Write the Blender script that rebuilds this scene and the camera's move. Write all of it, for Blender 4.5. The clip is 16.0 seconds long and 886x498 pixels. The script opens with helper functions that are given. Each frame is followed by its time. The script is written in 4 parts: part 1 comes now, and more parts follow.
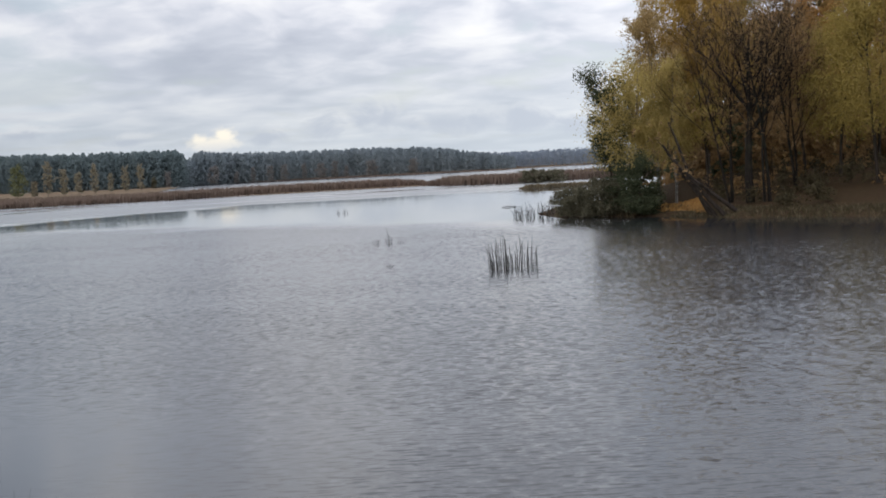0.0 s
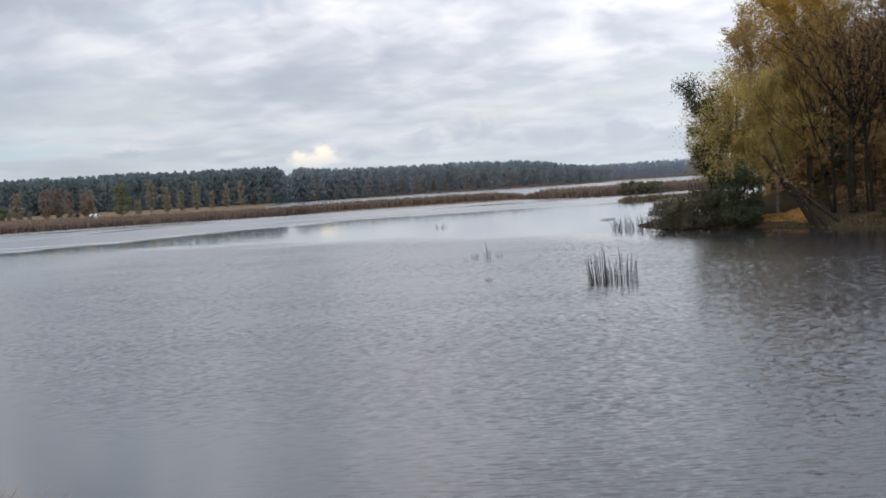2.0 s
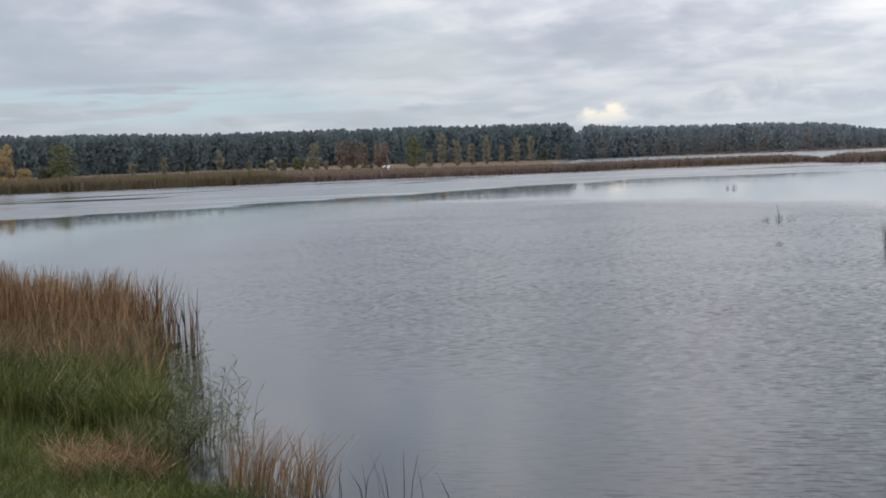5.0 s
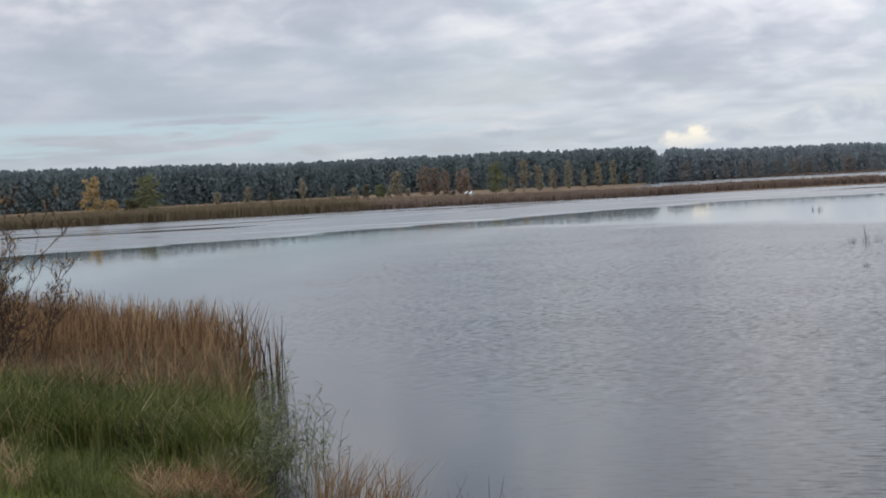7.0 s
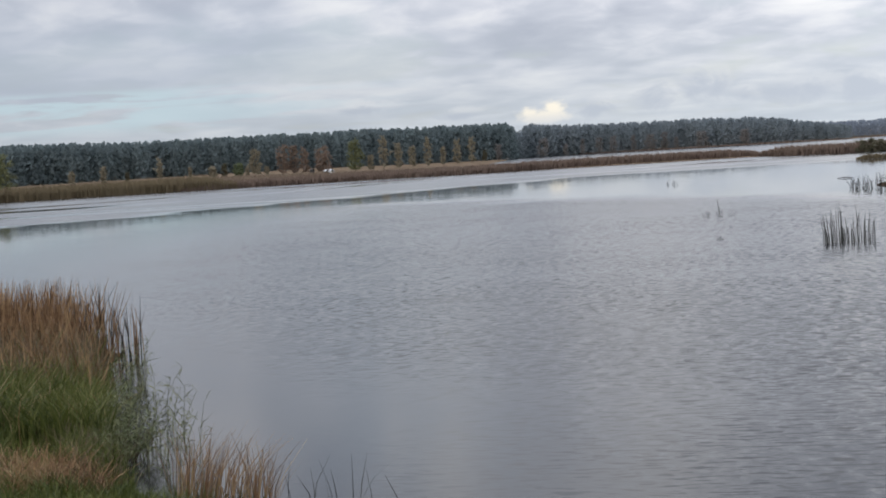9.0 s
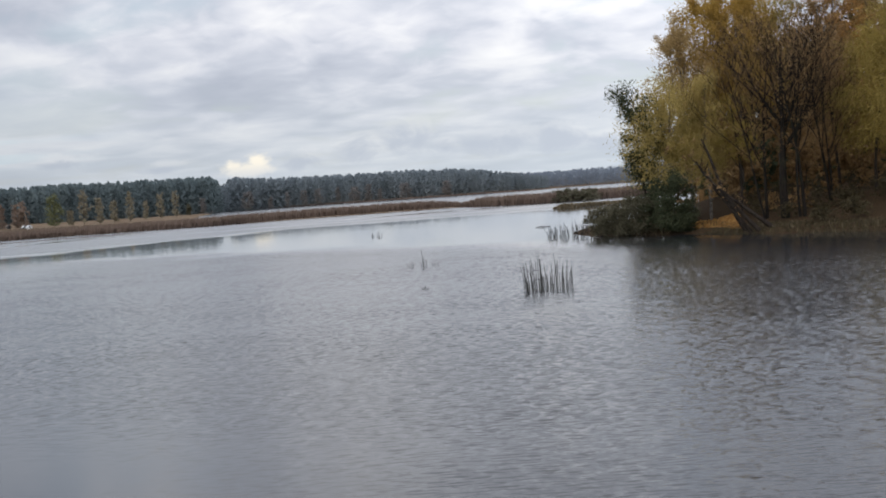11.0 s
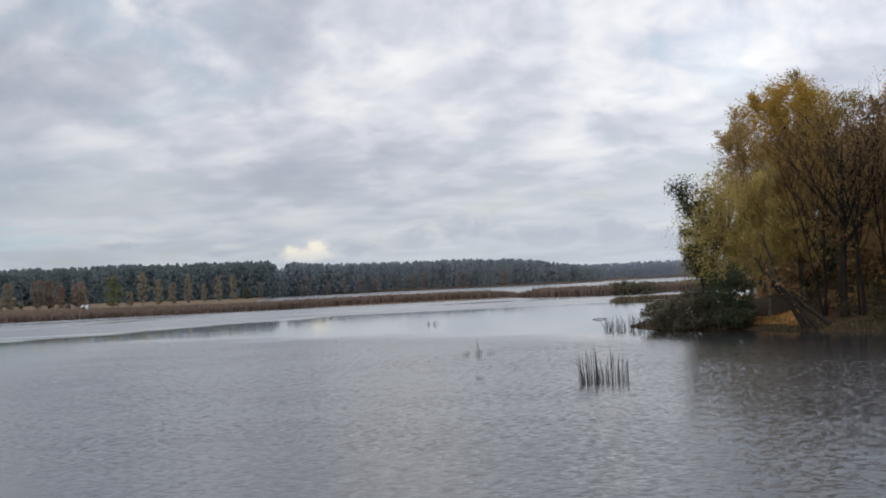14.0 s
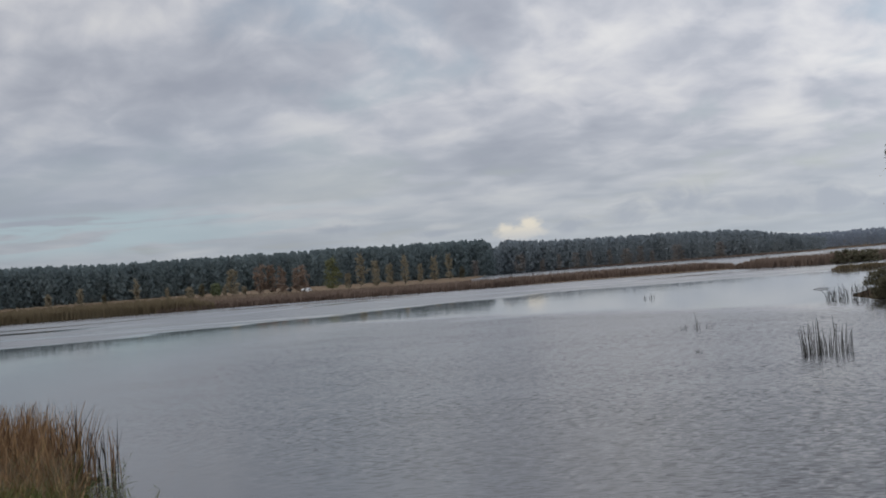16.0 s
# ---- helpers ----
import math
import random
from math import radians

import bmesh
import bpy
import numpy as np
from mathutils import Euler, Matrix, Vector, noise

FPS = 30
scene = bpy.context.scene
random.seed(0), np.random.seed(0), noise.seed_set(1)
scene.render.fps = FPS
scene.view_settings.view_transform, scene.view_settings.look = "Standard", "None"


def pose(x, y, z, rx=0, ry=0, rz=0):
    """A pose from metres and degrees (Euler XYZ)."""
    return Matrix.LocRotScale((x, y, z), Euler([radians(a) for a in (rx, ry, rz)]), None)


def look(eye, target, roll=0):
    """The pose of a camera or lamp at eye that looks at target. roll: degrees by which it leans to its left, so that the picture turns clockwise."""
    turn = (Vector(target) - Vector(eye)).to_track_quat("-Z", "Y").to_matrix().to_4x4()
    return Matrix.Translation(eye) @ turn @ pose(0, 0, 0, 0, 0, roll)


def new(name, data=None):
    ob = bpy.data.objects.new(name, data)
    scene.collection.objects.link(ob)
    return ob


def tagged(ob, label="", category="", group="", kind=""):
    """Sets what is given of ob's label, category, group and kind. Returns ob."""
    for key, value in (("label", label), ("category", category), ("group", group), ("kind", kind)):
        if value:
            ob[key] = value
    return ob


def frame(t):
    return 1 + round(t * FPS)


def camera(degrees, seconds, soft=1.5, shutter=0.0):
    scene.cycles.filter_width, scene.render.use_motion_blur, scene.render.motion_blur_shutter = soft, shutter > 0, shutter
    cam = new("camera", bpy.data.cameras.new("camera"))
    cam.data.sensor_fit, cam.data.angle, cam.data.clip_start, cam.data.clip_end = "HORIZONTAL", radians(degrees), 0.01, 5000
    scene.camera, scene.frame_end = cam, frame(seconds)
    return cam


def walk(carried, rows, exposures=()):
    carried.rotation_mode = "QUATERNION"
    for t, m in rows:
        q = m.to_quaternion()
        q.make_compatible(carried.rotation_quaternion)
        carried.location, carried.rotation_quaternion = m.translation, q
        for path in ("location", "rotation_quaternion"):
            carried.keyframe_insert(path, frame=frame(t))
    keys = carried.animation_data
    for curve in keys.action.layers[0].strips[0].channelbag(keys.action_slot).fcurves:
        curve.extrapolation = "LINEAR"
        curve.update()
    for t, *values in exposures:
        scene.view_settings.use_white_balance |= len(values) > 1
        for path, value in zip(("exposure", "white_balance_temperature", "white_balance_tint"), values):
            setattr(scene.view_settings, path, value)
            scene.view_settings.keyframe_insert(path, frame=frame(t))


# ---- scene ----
# A lake bay in late autumn, seen from a raised bank by a camera that pans where it stands.
EYE = 5.0
cam = camera(31.0, 16.0, soft=1.85)
# seconds, yaw to the left, pitch, lean to the right (degrees)
PATH = [
    (0.0, 0.0, -3.037, 3.15), (0.5, -0.04, -3.291, 3.289), (1.0, 0.645, -3.336, 3.068), (1.5, 1.993, -2.776, 3.544),
    (2.0, 3.508, -2.331, 3.854), (2.5, 5.351, -2.228, 3.381), (3.0, 7.695, -2.843, 2.679), (3.5, 10.024, -3.34, 2.661),
    (4.0, 11.922, -3.241, 2.478), (4.5, 12.978, -3.378, 2.267), (6.8, 16.61, -2.36, 3.27), (7.0, 16.766, -2.243, 3.195), (7.5, 16.653, -2.198, 3.402),
    (8.0, 16.034, -2.218, 3.45), (8.5, 14.091, -2.725, 3.337), (9.0, 11.81, -3.348, 3.628), (9.5, 9.074, -3.489, 3.545),
    (10.0, 6.448, -3.015, 3.149), (10.2, 5.477, -2.772, 3.421), (12.0, -1.87, -1.67, 4.46), (12.3, -1.657, -1.442, 4.427), (12.5, -1.266, -1.266, 4.343),
    (13.0, -0.048, -0.05, 3.662), (13.5, 1.578, 0.776, 3.277), (14.0, 3.019, 1.126, 2.887), (14.5, 3.979, 0.999, 2.88),
    (15.0, 5.156, 0.644, 3.317), (15.5, 7.153, 0.7, 3.476), (16.0, 10.717, 0.779, 4.506),
]
# seconds, stops: the clip's camera darkens as more sky comes into view
EXPOSURES = [(0.0, 0.05), (2.5, 0.08), (4.5, 0.0), (7.0, 0.0), (10.0, 0.0), (12.5, 0.05), (13.0, 0.06), (14.5, -0.31), (15.0, -0.41), (16.0, -0.46)]
walk(cam, [(t, pose(0, 0, EYE, 0, 0, yaw) @ pose(0, 0, 0, 90 + pitch, 0, 0) @ pose(0, 0, 0, 0, 0, -roll)) for t, yaw, pitch, roll in PATH], EXPOSURES)

# ---------------------------------------------------------------- node helper
class Nodes:
    def __init__(self, tree):
        self.tree = tree
        tree.nodes.clear()

    def add(self, kind, *links):
        node = self.tree.nodes.new(kind)
        for slot, value in links:
            self.put(node, slot, value)
        return node

    def put(self, node, slot, value):
        if isinstance(value, bpy.types.NodeSocket):
            self.tree.links.new(value, node.inputs[slot])
        elif isinstance(value, bpy.types.Node):
            self.tree.links.new(value.outputs[0], node.inputs[slot])
        else:
            node.inputs[slot].default_value = value

    def math(self, operation, a, b=0.0, c=0.0, clamp=False):
        node = self.tree.nodes.new("ShaderNodeMath")
        node.operation, node.use_clamp = operation, clamp
        for slot, value in enumerate((a, b, c)):
            self.put(node, slot, value)
        return node.outputs[0]

    def step(self, value, low, high, to_low=0.0, to_high=1.0):
        node = self.add("ShaderNodeMapRange", (0, value), (1, low), (2, high), (3, to_low), (4, to_high))
        node.interpolation_type = "SMOOTHSTEP"
        return node.outputs[0]

    def mix(self, factor, a, b, blend="MIX"):
        node = self.tree.nodes.new("ShaderNodeMix")
        node.data_type, node.blend_type, node.clamp_factor = "RGBA", blend, True
        self.put(node, 0, factor)
        self.put(node, 6, a)
        self.put(node, 7, b)
        return node.outputs[2]

    def noise(self, vector, scale, detail=4.0, rough=0.55, distortion=0.0):
        node = self.add("ShaderNodeTexNoise", ("Scale", scale), ("Detail", detail), ("Roughness", rough), ("Distortion", distortion))
        if vector is not None:
            self.put(node, "Vector", vector)
        return node.outputs[0]

    def vector(self, operation, a, b=(0, 0, 0)):
        node = self.tree.nodes.new("ShaderNodeVectorMath")
        node.operation = operation
        self.put(node, 0, a)
        self.put(node, 3 if operation == "SCALE" else 1, b)
        return node.outputs[0]

    def slopes(self, place, scale, turn, size, detail=1.0):
        """Random tilts to both sides, of about the given size."""
        moved = self.add("ShaderNodeMapping", (0, place), ("Rotation", (0, 0, turn)), ("Scale", scale)).outputs[0]
        node = self.add("ShaderNodeTexNoise", (0, moved), ("Scale", 1.0), ("Detail", detail), ("Roughness", 0.5))
        return self.vector("MULTIPLY", self.vector("SUBTRACT", node.outputs[1], (0.5, 0.5, 0.5)), (size, size, 0))

    def ramp(self, value, *stops):
        node = self.add("ShaderNodeValToRGB", (0, value))
        ramp = node.color_ramp
        while len(ramp.elements) < len(stops):
            ramp.elements.new(0.5)
        for element, (place, colour) in zip(ramp.elements, stops):
            element.position, element.color = place, (*colour, 1)
        return node.outputs[0]


# ---------------------------------------------------------------- sky, sun
SUN_AZ, SUN_EL = 140.0, 24.0          # degrees to the left of ahead; above the horizon
world = bpy.data.worlds.new("overcast_sky")
scene.world = world
world.use_nodes = True
n = Nodes(world.node_tree)
ray = n.add("ShaderNodeTexCoord").outputs["Generated"]
sep = n.add("ShaderNodeSeparateXYZ", (0, ray))
X, Y, Z = sep.outputs
clear = n.add("ShaderNodeTexSky")
clear.sky_type, clear.sun_disc, clear.sun_elevation, clear.sun_rotation = "NISHITA", False, radians(SUN_EL), radians(360 - SUN_AZ)
clear.air_density, clear.dust_density, clear.ozone_density = 1.0, 0.8, 2.0
blue = n.mix(1.0, clear.outputs[0], (0.13, 0.118, 0.115, 1), "MULTIPLY")
# cloud deck: long flat clouds that draw together towards the horizon
az = n.math("MULTIPLY", n.math("ARCTAN2", n.math("MULTIPLY", X, -1.0), Y), 180 / math.pi)
el = n.math("MULTIPLY", n.math("ARCSINE", Z), 180 / math.pi)
level = n.math("SQRT", n.math("ADD", n.math("MULTIPLY", X, X), n.math("ADD", n.math("MULTIPLY", Y, Y), 1e-6)))
turn_x, turn_y = n.math("DIVIDE", X, level), n.math("DIVIDE", Y, level)
lift = n.math("DIVIDE", 1.0, n.math("ADD", n.math("MAXIMUM", Z, 0.0), 0.10))


def deck(round_about, upward, seed):
    return n.add("ShaderNodeCombineXYZ", (0, n.math("MULTIPLY", turn_x, round_about)), (1, n.math("MULTIPLY", turn_y, round_about)), (2, n.math("ADD", n.math("MULTIPLY", lift, upward), seed))).outputs[0]


big = n.noise(deck(8.5, 0.82, 3.7), 1.15, 3.0, 0.5, 0.3)
fine = n.noise(deck(9.5, 0.95, 8.1), 2.8, 5.0, 0.5, 0.35)
veil = n.noise(deck(5.0, 0.6, 1.3), 1.2, 3.0, 0.5)
ragged = n.math("SUBTRACT", n.noise(deck(11.0, 1.1, 5.5), 3.0, 4.0, 0.6), 0.5)
ragged_up = n.math("SUBTRACT", n.noise(deck(11.0, 1.1, 15.5), 2.0, 3.0, 0.6), 0.5)


def heap(azimuth, rise, wide, tall, fray=0.0):
    """1 in the middle of a cloud, 0 at its rim, less outside; fray makes the rim uneven."""
    du = n.math("DIVIDE", n.math("SUBTRACT", n.math("ADD", az, n.math("MULTIPLY", ragged, 3.0 * fray)), azimuth), wide)
    dv = n.math("DIVIDE", n.math("SUBTRACT", n.math("ADD", el, n.math("MULTIPLY", ragged_up, 1.6 * fray)), rise), tall)
    return n.math("SUBTRACT", 1.0, n.math("SQRT", n.math("ADD", n.math("MULTIPLY", du, du), n.math("MULTIPLY", dv, dv))))


# thin bright and thick dark places of the deck: azimuth, rise, half width, half height (degrees), how much
PLACES = [(24.1, 6.1, 2.6, 0.9, 0.8), (19.1, 5.2, 1.6, 0.5, 0.5), (30.4, 6.4, 1.4, 0.5, 0.5), (-1.9, 4.5, 3.6, 0.7, 0.6), (-3.6, 6.0, 2.4, 0.4, 0.8), (6.7, 8.8, 1.6, 0.5, 0.5),
          (2.0, 5.3, 3.4, 0.7, 0.7), (4.6, 7.6, 2.2, 0.6, 0.4), (7.0, 7.8, 2.0, 0.5, -0.7), (-2.7, 7.2, 3.0, 0.7, -0.6), (18.6, 7.2, 2.6, 0.5, -0.5), (24.0, 4.9, 3.8, 0.45, -0.6),
          (18.1, 4.4, 2.4, 0.4, -0.5), (9.6, 3.9, 3.0, 0.5, -0.45), (6.1, 3.8, 1.8, 0.45, -0.45), (12.0, 6.2, 2.4, 0.5, 0.35), (13.5, 8.2, 3.0, 0.6, -0.35)]
body = n.math("ADD", n.math("MULTIPLY", big, 0.6), n.math("MULTIPLY", fine, 0.4))
for azimuth, rise, wide, tall, much in PLACES:
    body = n.math("ADD", body, n.math("MULTIPLY", n.step(heap(azimuth, rise, wide * 1.25, tall * 1.25, 1.0), 0.0, 0.8), 0.10 * much))
shade = n.ramp(n.step(body, 0.255, 0.745), (0.0, (0.42, 0.455, 0.54)), (0.40, (0.56, 0.592, 0.67)), (0.62, (0.68, 0.70, 0.765)), (1.0, (0.90, 0.90, 0.91)))
cover = n.step(n.math("ADD", n.math("MULTIPLY", veil, 0.8), n.math("MULTIPLY", fine, 0.35)), 0.42, 0.56, 0.65, 1.0)
sky = n.mix(cover, blue, shade)
# pale haze over the far shore
sky = n.mix(n.step(Z, 0.0, 0.10, 0.66, 0.0), sky, (0.545, 0.61, 0.665, 1))
sky = n.mix(n.math("MULTIPLY", n.step(az, 6.0, 22.0), n.math("MULTIPLY", n.step(el, 2.0, 3.2), n.step(el, 4.0, 7.5, 0.6, 0.0))), sky, (0.485, 0.555, 0.66, 1))
# a break in the deck low over the left shore shows pale blue
streaky = n.add("ShaderNodeCombineXYZ", (0, n.math("ARCTAN2", X, Y)), (1, n.math("MULTIPLY", Z, 11.0)), (2, 5.1)).outputs[0]
gap = n.math("MULTIPLY", n.step(az, 10.0, 24.0), n.math("MULTIPLY", n.step(Z, 0.022, 0.034), n.step(Z, 0.048, 0.054, 1.0, 0.0)))
sky = n.mix(n.math("MULTIPLY", gap, n.step(n.noise(streaky, 9.0, 5.0, 0.55, 0.3), 0.40, 0.53, 0.0, 0.9)), sky, (0.58, 0.72, 0.79, 1))
# the row of small grey clouds behind the far shore, lighter along their tops
low = n.add("ShaderNodeCombineXYZ", (0, n.math("ARCTAN2", X, Y)), (1, n.math("MULTIPLY", Z, 1.6)), (2, 0.4)).outputs[0]
lumps = n.math("SUBTRACT", n.noise(low, 34.0, 5.0, 0.6, 0.5), 0.5)
row, tops = None, None
for azimuth, rise, wide, tall in ((5.8, 1.30, 0.8, 0.34), (3.9, 1.45, 1.25, 0.6), (2.2, 1.75, 1.2, 0.7), (0.9, 1.4, 0.9, 0.45), (-0.3, 1.65, 1.2, 0.65), (-1.7, 1.45, 0.9, 0.55), (-3.4, 1.4, 1.1, 0.55), (-4.9, 1.2, 0.9, 0.45), (10.9, 1.35, 1.0, 0.18), (14.5, 1.75, 1.2, 0.2)):
    here = n.math("ADD", heap(azimuth, rise, wide, tall), n.math("MULTIPLY", lumps, 3.2))
    lit = n.math("ADD", heap(azimuth - 0.15, rise + 0.22, wide, tall), n.math("MULTIPLY", lumps, 3.2))
    row = here if row is None else n.math("MAXIMUM", row, here)
    tops = lit if tops is None else n.math("MAXIMUM", tops, lit)
sky = n.mix(n.step(tops, 0.0, 0.9, 0.0, 0.4), sky, (0.80, 0.815, 0.835, 1))
sky = n.mix(n.step(row, 0.0, 1.0, 0.0, 0.9), sky, (0.50, 0.55, 0.63, 1))
# one sunlit cumulus low over the notch in the forest
puff = n.math("MAXIMUM", n.math("MAXIMUM", heap(7.9, 1.15, 1.25, 0.42), heap(7.55, 1.42, 0.6, 0.42)), heap(8.35, 1.3, 0.5, 0.3))
puff = n.math("ADD", puff, n.math("MULTIPLY", n.math("SUBTRACT", n.noise(low, 90.0, 4.0, 0.55), 0.5), 1.5))
sunny = n.mix(n.step(el, 0.95, 1.45), (0.78, 0.78, 0.77, 1), (1.03, 0.96, 0.82, 1))
sky = n.mix(n.step(puff, 0.0, 0.75, 0.0, 0.92), sky, sunny)
ground_glow = n.mix(n.step(Z, -0.02, 0.0), (0.10, 0.105, 0.11, 1), sky)
# an overcast sky is brighter overhead than at its rim
bright = n.math("MULTIPLY", n.step(Z, 0.2, 0.9, 1.12, 2.4), n.step(Z, 0.02, 0.14, 0.93, 1.06))
# the deck is thinner, so lighter, towards the right
bright = n.math("MULTIPLY", bright, n.step(az, -12.0, 32.0, 1.05, 0.84))
bright = n.math("MULTIPLY", bright, n.step(az, -9.0, 1.0, 1.05, 1.0))
back = n.add("ShaderNodeBackground", (0, ground_glow), (1, bright))
n.add("ShaderNodeOutputWorld", (0, back))

sun = new("sun", bpy.data.lights.new("sun", "SUN"))
sun.data.energy, sun.data.angle, sun.data.color = 0.85, radians(14), (1.0, 0.94, 0.85)
sun.matrix_world = look((0, 0, 0), (math.sin(radians(SUN_AZ)) * math.cos(radians(SUN_EL)), -math.cos(radians(SUN_AZ)) * math.cos(radians(SUN_EL)), -math.sin(radians(SUN_EL))))


# ---------------------------------------------------------------- materials
def material(name):
    m = bpy.data.materials.new(name)
    m.use_nodes = True
    return m, Nodes(m.node_tree)


def leaf_material(name, *colours, rough=0.75, through_light=0.25, spread=0.25, patches=0.45):
    """Leaves or blades: each island its own tone between the colours, with patches of the plant lighter and darker."""
    m, n = material(name)
    own = n.add("ShaderNodeNewGeometry").outputs["Random Per Island"]
    place = n.add("ShaderNodeTexCoord").outputs["Object"]
    patch = n.noise(place, patches, 3.0)
    tone = n.math("ADD", n.math("MULTIPLY", own, 1 - spread), n.math("MULTIPLY", n.step(patch, 0.3, 0.7), spread))
    stops = [(i / max(1, len(colours) - 1), c) for i, c in enumerate(colours)]
    colour = n.ramp(tone, *stops)
    grain = n.noise(place, 14.0, 2.0)
    colour = n.mix(n.step(grain, 0.3, 0.8, 0.0, 0.25), colour, tuple(0.55 * v for v in colours[0]) + (1,))
    shader = n.add("ShaderNodeBsdfPrincipled", ("Base Color", colour), ("Roughness", rough), ("Specular IOR Level", 0.22))
    glow = n.add("ShaderNodeBsdfTranslucent", (0, colour))
    both = n.add("ShaderNodeMixShader", (0, through_light), (1, shader), (2, glow))
    n.add("ShaderNodeOutputMaterial", (0, both))
    return m


def bark_material(name, dark, light, scale=6.0, stretch=0.25):
    m, n = material(name)
    place = n.add("ShaderNodeTexCoord").outputs["Object"]
    flat = n.add("ShaderNodeMapping", (0, place), ("Scale", (1, 1, stretch))).outputs[0]
    ridges = n.noise(flat, scale, 5.0, 0.65)
    moss = n.noise(place, 0.8, 3.0)
    colour = n.ramp(n.step(ridges, 0.3, 0.7), (0.0, dark), (1.0, light))
    colour = n.mix(n.step(moss, 0.5, 0.75, 0.0, 0.4), colour, (0.05, 0.06, 0.03, 1))
    bump = n.add("ShaderNodeBump", ("Strength", 0.6), ("Distance", 0.03), ("Height", ridges)).outputs[0]
    n.add("ShaderNodeOutputMaterial", (0, n.add("ShaderNodeBsdfPrincipled", ("Base Color", colour), ("Roughness", 0.9), ("Specular IOR Level", 0.15), ("Normal", bump))))
    return m


LEAF_BIRCH = leaf_material("birch_leaves_yellow_green", (0.302, 0.230, 0.074), (0.403, 0.308, 0.103), (0.482, 0.375, 0.134), rough=0.85, spread=0.5, through_light=0.42)
LEAF_GOLD = leaf_material("leaves_gold", (0.287, 0.184, 0.043), (0.402, 0.259, 0.061), (0.483, 0.316, 0.081), rough=0.85, spread=0.5, through_light=0.42)
LEAF_TAN = leaf_material("leaves_tan", (0.220, 0.149, 0.066), (0.374, 0.259, 0.110), (0.484, 0.352, 0.165), spread=0.4, through_light=0.42)
LEAF_ORANGE = leaf_material("leaves_orange", (0.253, 0.127, 0.040), (0.414, 0.230, 0.075), (0.506, 0.310, 0.103))
LEAF_OLIVE = leaf_material("leaves_olive", (0.221, 0.166, 0.048), (0.319, 0.238, 0.065), (0.390, 0.296, 0.082), rough=0.85, spread=0.5, through_light=0.42)
LEAF_BROWN = leaf_material("leaves_brown", (0.162, 0.103, 0.051), (0.284, 0.178, 0.081), (0.378, 0.243, 0.108), through_light=0.4)
LEAF_DARK = leaf_material("leaves_dark_green", (0.034, 0.046, 0.024), (0.066, 0.078, 0.041), (0.104, 0.112, 0.058), through_light=0.35)
LEAF_DUSK = leaf_material("leaves_dusky_brown_green", (0.08, 0.076, 0.05), (0.13, 0.12, 0.078), (0.18, 0.165, 0.11), through_light=0.35)
# olive-brown with the shade under the grove darkened into the colour
LEAF_SHADE = leaf_material("leaves_olive_brown_shade", (0.035, 0.03, 0.016), (0.065, 0.053, 0.027), (0.10, 0.08, 0.04))
LEAF_FADED = leaf_material("leaves_faded_yellow", (0.25, 0.225, 0.168), (0.32, 0.285, 0.208), (0.38, 0.335, 0.24), through_light=0.4)
LEAF_RUSSET = leaf_material("leaves_russet", (0.21, 0.158, 0.125), (0.28, 0.212, 0.165), (0.34, 0.258, 0.2), through_light=0.4)
LEAF_WILLOW = leaf_material("leaves_willow_green", (0.12, 0.13, 0.07), (0.19, 0.20, 0.105), (0.25, 0.26, 0.14), through_light=0.4)
# for trees past 900 m: haze of the distance mixed into the leaf colour
LEAF_MIST = leaf_material("leaves_brown_paled_by_haze", (0.205, 0.195, 0.19), (0.25, 0.235, 0.225), (0.30, 0.28, 0.26), through_light=0.4)
LEAF_SHORE = leaf_material("leaves_pale_gold", (0.322, 0.230, 0.115), (0.460, 0.345, 0.178), (0.552, 0.425, 0.230), through_light=0.4)
LEAF_SHOOT = leaf_material("shoot_leaves_dark_grey_green", (0.056, 0.063, 0.029), (0.112, 0.122, 0.056), (0.204, 0.209, 0.112))
LEAF_GREY = leaf_material("leaves_grey_green", (0.07, 0.085, 0.04), (0.14, 0.165, 0.085), (0.22, 0.25, 0.15))
# distance haze is painted into the needles, paler and bluer for each farther wood
PINE_HAZED = leaf_material("pine_needles_hazed", (0.153, 0.194, 0.202), (0.175, 0.219, 0.226), (0.198, 0.243, 0.246), rough=0.95, through_light=0.45, spread=0.7, patches=0.05)
PINE_FAR_HAZED = leaf_material("pine_needles_far_hazed", (0.222, 0.261, 0.285), (0.246, 0.285, 0.308), (0.270, 0.308, 0.329), rough=0.95, through_light=0.45, spread=0.7, patches=0.05)
PINE_HAZE = leaf_material("pine_needles_farthest_hazed", (0.250, 0.290, 0.344), (0.269, 0.309, 0.362), (0.288, 0.328, 0.375), rough=0.95, through_light=0.45, spread=0.7, patches=0.05)
REED_RUST = leaf_material("cattail_blades_rust", (0.05, 0.028, 0.018), (0.2, 0.115, 0.058), (0.44, 0.29, 0.15), rough=0.55)
REED_TAN = leaf_material("reeds_tan", (0.135, 0.098, 0.078), (0.18, 0.132, 0.104), (0.225, 0.168, 0.135), rough=0.7)
REED_OLIVE = leaf_material("reeds_olive_tan", (0.090, 0.072, 0.045), (0.157, 0.125, 0.076), (0.224, 0.179, 0.112), rough=0.7)
REED_FAR = leaf_material("reeds_olive_far", (0.135, 0.105, 0.063), (0.16, 0.127, 0.077), (0.185, 0.148, 0.092), rough=0.8, spread=0.6, patches=0.06)
